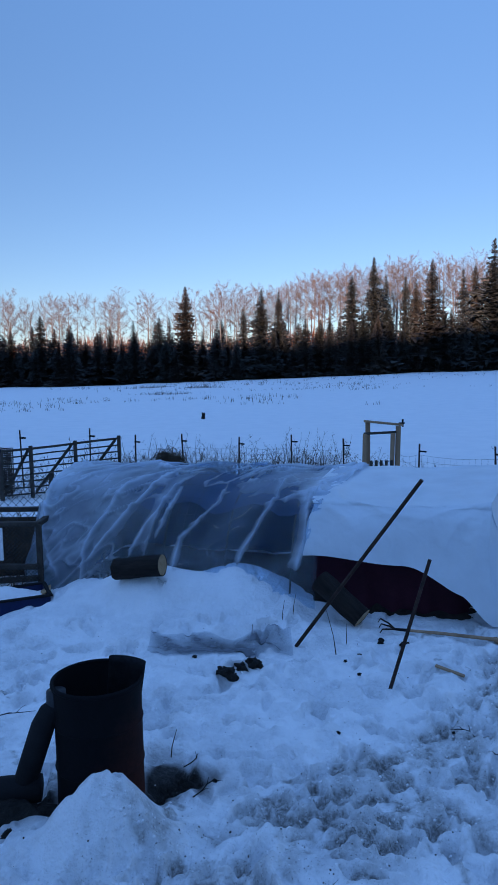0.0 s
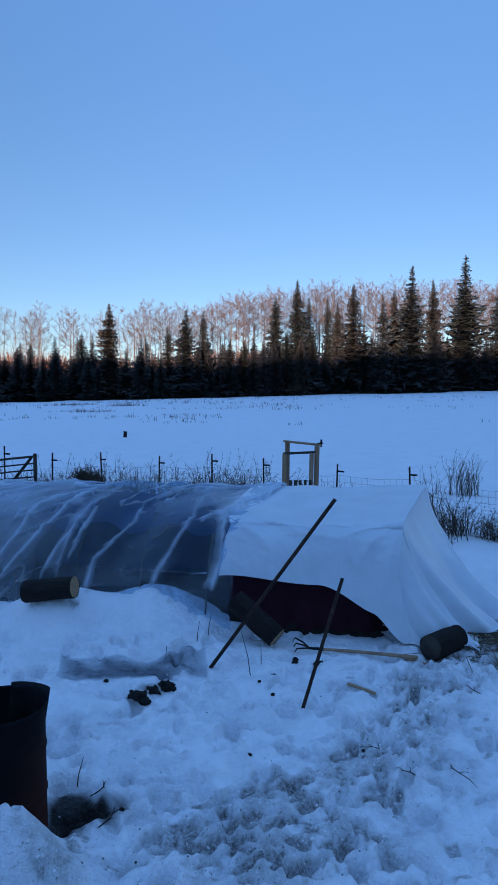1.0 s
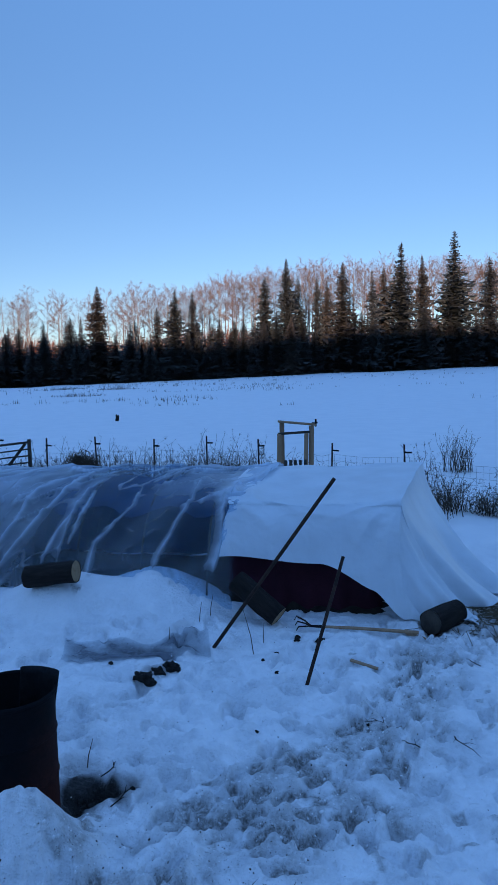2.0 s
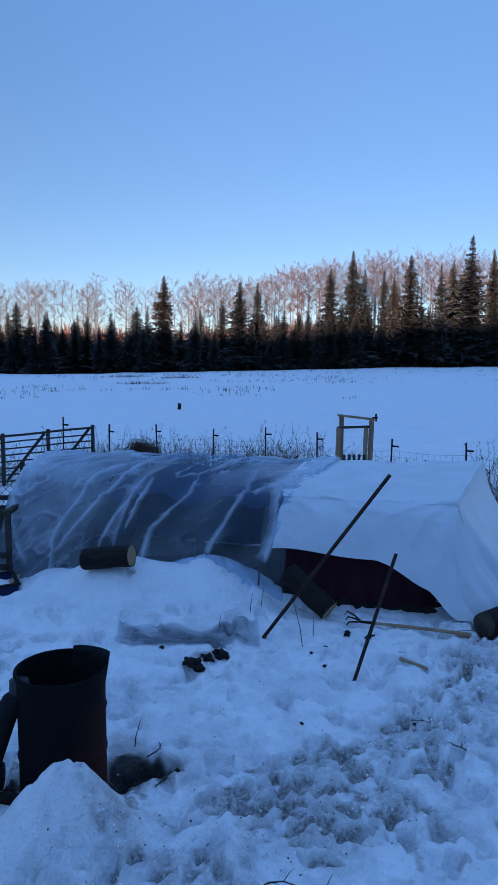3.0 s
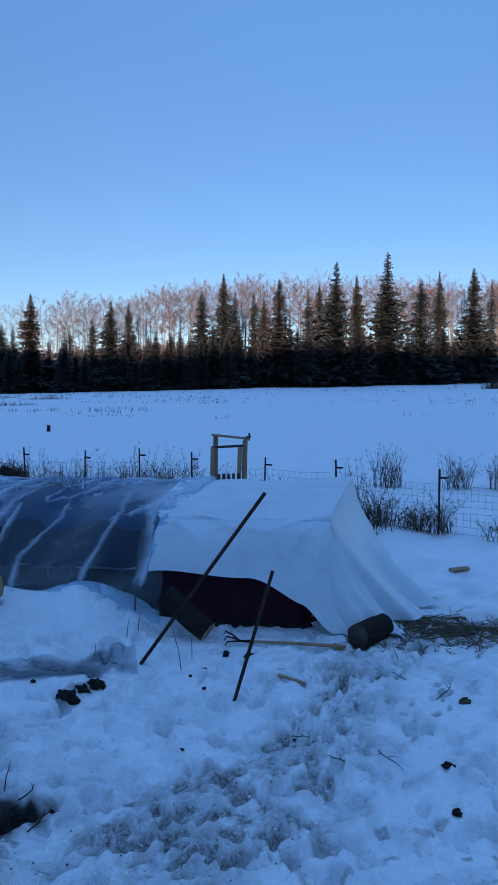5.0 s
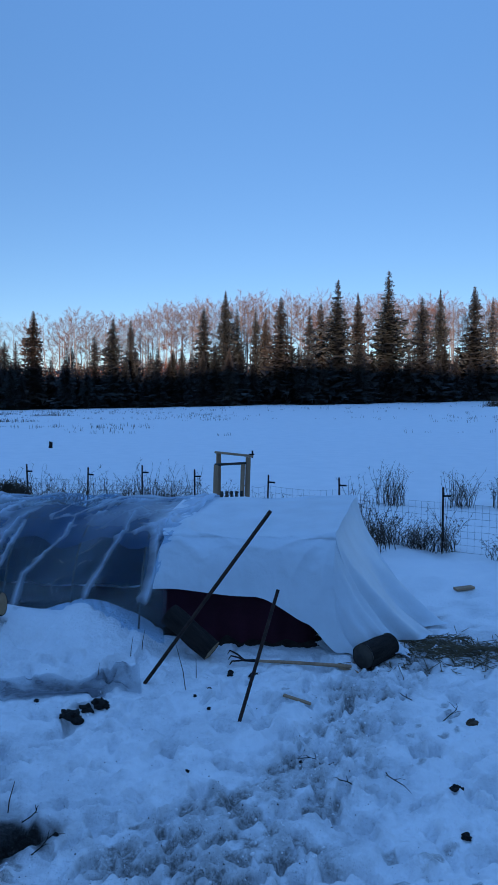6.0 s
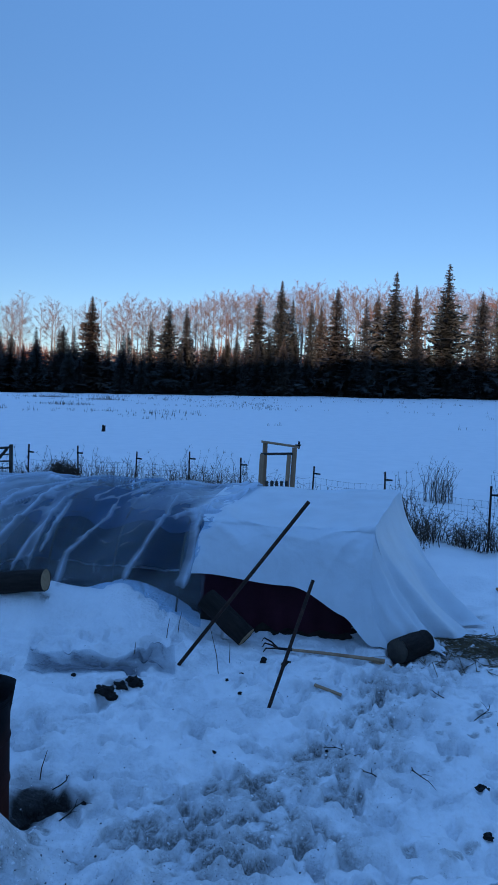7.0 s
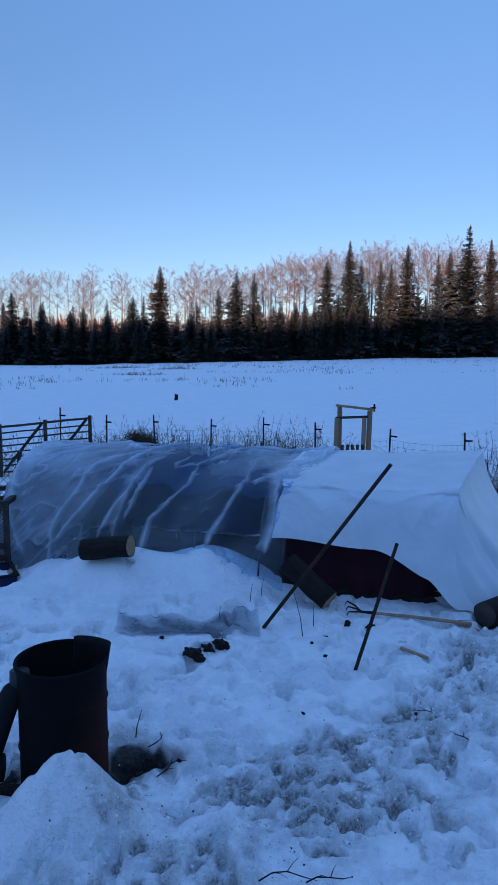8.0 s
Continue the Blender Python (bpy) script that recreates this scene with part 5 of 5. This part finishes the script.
board("loose_plank", (5.0, 9.42, gz(5.0, 9.42) + 0.03), (5.3, 9.45, gz(5.3, 9.45) + 0.03), 0.10, 0.035, LUMBER, "short piece of lumber lying on the snow")
board("wood_offcut", (1.64, 6.27, gz(1.64, 6.27) + 0.02), (1.87, 6.15, gz(1.87, 6.15) + 0.02), 0.035, 0.02, LUMBER, "thin wooden offcut lying on the snow")
board("base_board", (2.38, 6.90, gz(2.38, 6.90) + 0.03), (2.66, 6.85, gz(2.66, 6.85) + 0.03), 0.08, 0.03, LUMBER, "plank holding down the tarpaulin's edge")
board("plywood_scrap", (-2.58, 8.12, gz(-2.58, 8.12) + 0.05), (-2.36, 8.17, gz(-2.36, 8.17) + 0.11), 0.2, 0.015, CUT_WOOD, "tan plywood scrap lying by the blue box")


# ---- small things on the snow ----
def strands(name, label, spots, seed, mat, length=0.16, thick=0.0035):
    r = random.Random(seed)
    verts, faces = [], []
    for x, y, rx, ry, n in spots:
        for _ in range(n):
            px, py = x + r.gauss(0, rx), y + r.gauss(0, ry)
            a, ln = r.uniform(0, 6.28), length * r.uniform(0.4, 1.2)
            z = gz(px, py) + r.uniform(0.004, 0.03)
            qx, qy = px + ln * math.cos(a), py + ln * math.sin(a)
            qz = gz(qx, qy) + r.uniform(0.004, 0.05)
            s = Vector((-math.sin(a), math.cos(a), 0)) * thick
            p, q, up = Vector((px, py, z)), Vector((qx, qy, qz)), Vector((0, 0, thick * 1.6))
            i = len(verts)
            verts += [p - s, p + s, p + up, q - s, q + s, q + up]
            faces += [(i, i + 1, i + 4, i + 3), (i + 1, i + 2, i + 5, i + 4), (i + 2, i, i + 3, i + 5)]
    tagged(new(name, mesh_of(name, verts, faces, mat)), label, "straw", kind="stuff")


strands("scattered_straw", "trampled straw strewn over the snow beside the tarpaulin",
        [(4.1, 7.15, 0.38, 0.17, 900), (3.6, 7.5, 0.2, 0.2, 260), (4.7, 6.9, 0.35, 0.15, 420), (3.4, 6.9, 0.3, 0.15, 120)], 11, STRAW)


def crumbs(name, label, category, count, seed, mat, small, large, along_trail):
    """Loose lumps strewn over the near snow, far too many to count."""
    r = random.Random(seed)
    ball = bmesh.new()
    bmesh.ops.create_icosphere(ball, subdivisions=1, radius=1)
    shape = [v.co.copy() for v in ball.verts]
    tris = [[v.index for v in f.verts] for f in ball.faces]
    ball.free()
    verts, faces = [], []
    while len(faces) < count * len(tris):
        x, y = r.uniform(-2.2, 3.2), 3.1 + 4.3 * r.random() ** 1.3
        if r.random() > 0.06 + 0.94 * along_trail * float(trodden(np.array([x]), np.array([y]))[0]) + (1 - along_trail) * 0.5:
            continue
        size = small + (large - small) * r.random() ** 2.5
        z = gz(x, y) - size * 0.1
        turn = Euler((r.uniform(0, 6.3), r.uniform(0, 6.3), r.uniform(0, 6.3))).to_matrix()
        stretch = Vector((r.uniform(0.7, 1.4), r.uniform(0.6, 1.1), r.uniform(0.5, 0.9)))
        i = len(verts)
        for v in shape:
            q = turn @ Vector((v.x * stretch.x, v.y * stretch.y, v.z * stretch.z)) * size * r.uniform(0.75, 1.2)
            verts.append((x + q.x, y + q.y, z + q.z))
        faces += [tuple(i + k for k in t) for t in tris]
    tagged(new(name, mesh_of(name, verts, faces, mat, True)), label, category, kind="stuff")


crumbs("snow_crumbs", "loose crumbs of snow kicked up over the yard", "snow crumbs", 1100, 61, SNOW, 0.005, 0.017, 0.6)
crumbs("path_grit", "dark grit and bits of bark trodden into the snow", "grit", 900, 62, SOIL, 0.002, 0.008, 0.95)


def sweep_sheet():
    """A loose scrap of the clear film lying on the snow."""
    n, m = 70, 34
    verts, faces, fold = [], [], []
    gx, gy = np.meshgrid(np.linspace(-1.05, 0.38, n + 1), np.linspace(6.66, 7.06, m + 1), indexing="ij")
    gy = gy + 0.10 * np.sin(gx * 3.1) + 0.05 * np.sin(gx * 9)
    base = np.vectorize(gz)(gx, gy)
    wr = fbm(gx * 5 + gy * 3, gy * 9, 4, 91)
    z = base + 0.010 + 0.022 * np.abs(wr - 0.5)
    for i in range(n + 1):
        for j in range(m + 1):
            verts.append((gx[i, j], gy[i, j], z[i, j]))
            e = min(i / 14, (n - i) / 14, j / 8, (m - j) / 8, 1.0)
            fold.append(e * (0.52 + 1.3 * (wr[i, j] - 0.5) + 0.5 * max(0.0, 1 - abs(wr[i, j] - 0.5) * 24)))
    keep = fbm(gx * 2.3, gy * 4, 3, 95)
    for i in range(n):
        for j in range(m):
            e = min(i / 6, (n - i) / 6, j / 4, (m - j) / 4, 1.0)
            if keep[i, j] * e > 0.02:
                a = i * (m + 1) + j
                faces.append((a, a + 1, a + m + 2, a + m + 1))
    me = mesh_of("plastic_scrap", verts, faces, SCRAP, True)
    me.attributes.new("fold", "FLOAT", "POINT").data.foreach_set("value", fold)
    tagged(new("plastic_scrap", me), "crumpled scrap of clear plastic film lying on snow", "plastic sheet")


sweep_sheet()


def clod(name, x, y, s, mat, label, category, seed, flat=0.6):
    bm = bmesh.new()
    bmesh.ops.create_icosphere(bm, subdivisions=3, radius=s)
    for v in bm.verts:
        k = 0.75 + 0.7 * noise.noise(v.co / s * 1.3 + Vector((seed, 0, 0))) + 0.35 * noise.noise(v.co / s * 3.4 + Vector((0, seed, 0)))
        v.co = Vector((v.co.x * k, v.co.y * k, v.co.z * k * flat))
    me = bpy.data.meshes.new(name)
    bm.to_mesh(me)
    bm.free()
    me.materials.append(mat)
    ob = new(name, me)
    ob.location = (x, y, gz(x, y) + s * flat * 0.25)
    return tagged(ob, label, category, "clods on the snow")


for k, (x, y, s) in enumerate(((-0.22, 6.22, 0.1), (-0.12, 6.33, 0.07), (0.0, 6.42, 0.085), (-0.30, 6.30, 0.06), (0.06, 6.36, 0.035), (-0.57, 6.60, 0.028), (1.28, 7.0, 0.045),
                               (-0.52, 4.5, 0.05), (-0.40, 4.58, 0.045), (-0.60, 4.58, 0.06), (-0.62, 4.38, 0.05), (-0.28, 4.6, 0.035), (-1.45, 3.95, 0.05), (-1.55, 3.75, 0.04),
                               (2.45, 4.53, 0.045), (2.27, 4.06, 0.04), (1.49, 6.89, 0.05), (0.95, 6.25, 0.025), (1.0, 6.6, 0.03), (0.62, 5.15, 0.02), (1.5, 5.2, 0.016), (0.85, 6.45, 0.02))):
    clod("charred_clod", x, y, s, ASH, "dark charred clod lying in the snow", "clod", 3.1 * k)
clod("grassy_clod", 3.07, 5.45, 0.06, WEED, "dull green and tan clod frozen in the snow", "clod", 50)


def twig(x, y, a, ln, seed, rise=0.03):
    r = random.Random(seed)
    ob = thing("twig", (x, y, gz(x, y) + 0.012), "thin dark twig lying on the snow", "twig", "twigs on the snow")
    d = Vector((math.cos(a), math.sin(a), 0))
    s = Vector((-d.y, d.x, 0))
    bm = bmesh.new()
    pts = [d * ln * t + s * 0.03 * math.sin(t * 5 + seed) + Vector((0, 0, rise * math.sin(t * 3))) for t in (0, 0.25, 0.5, 0.75, 1)]
    tube(bm, pts, [0.0045, 0.004, 0.0035, 0.003, 0.0015], 5)
    part("stem", bm, BARK, ob)
    for k in range(2):
        bm = bmesh.new()
        p = pts[1 + k]
        e = p + (d * 0.5 + s * (1 if k else -1) * 0.5) * ln * r.uniform(0.3, 0.5) + Vector((0, 0, 0.02))
        tube(bm, [p, (p + e) / 2 + Vector((0, 0, 0.01)), e], [0.003, 0.002, 0.001], 4)
        part("side_shoot", bm, BARK, ob)


for k, (x, y, a, ln) in enumerate(((0.2, 3.38, 0.05, 0.3), (0.45, 3.36, 0.25, 0.24), (2.86, 5.48, 0.85, 0.4), (2.08, 4.92, -1.45, 0.32), (-0.42, 4.35, 0.6, 0.25), (-1.65, 3.85, 0.3, 0.35),
                                   (-1.75, 3.8, 0.1, 0.3), (-2.2, 5.3, 0.7, 0.25), (-2.05, 5.45, 0.3, 0.3), (-0.5, 4.8, 1.0, 0.2), (1.62, 5.1, 2.3, 0.18), (1.75, 4.75, 2.2, 0.16), (2.75, 5.95, 2.0, 0.15))):
    twig(x, y, a, ln, k)


def stalk(x, y, h, lean):
    ob = thing("dry_stalk", (x, y, gz(x, y)), "single thin dry stalk standing in the snow", "stalk", "stalks in the snow")
    bm = bmesh.new()
    tube(bm, [(0, 0, -0.05), (lean * 0.3, 0, h * 0.4), (lean, 0.02, h)], [0.005, 0.004, 0.002], 5)
    part("stem", bm, WEED, ob)


for x, y, h, lean in ((0.80, 6.72, 0.46, -0.10), (0.92, 6.9, 0.2, 0.0), (0.30, 7.35, 0.2, 0.03), (0.42, 7.45, 0.22, 0.04), (-0.62, 4.95, 0.2, 0.05), (-1.35, 5.2, 0.2, 0.06), (-0.02, 7.0, 0.12, 0.01)):
    stalk(x, y, h, lean)
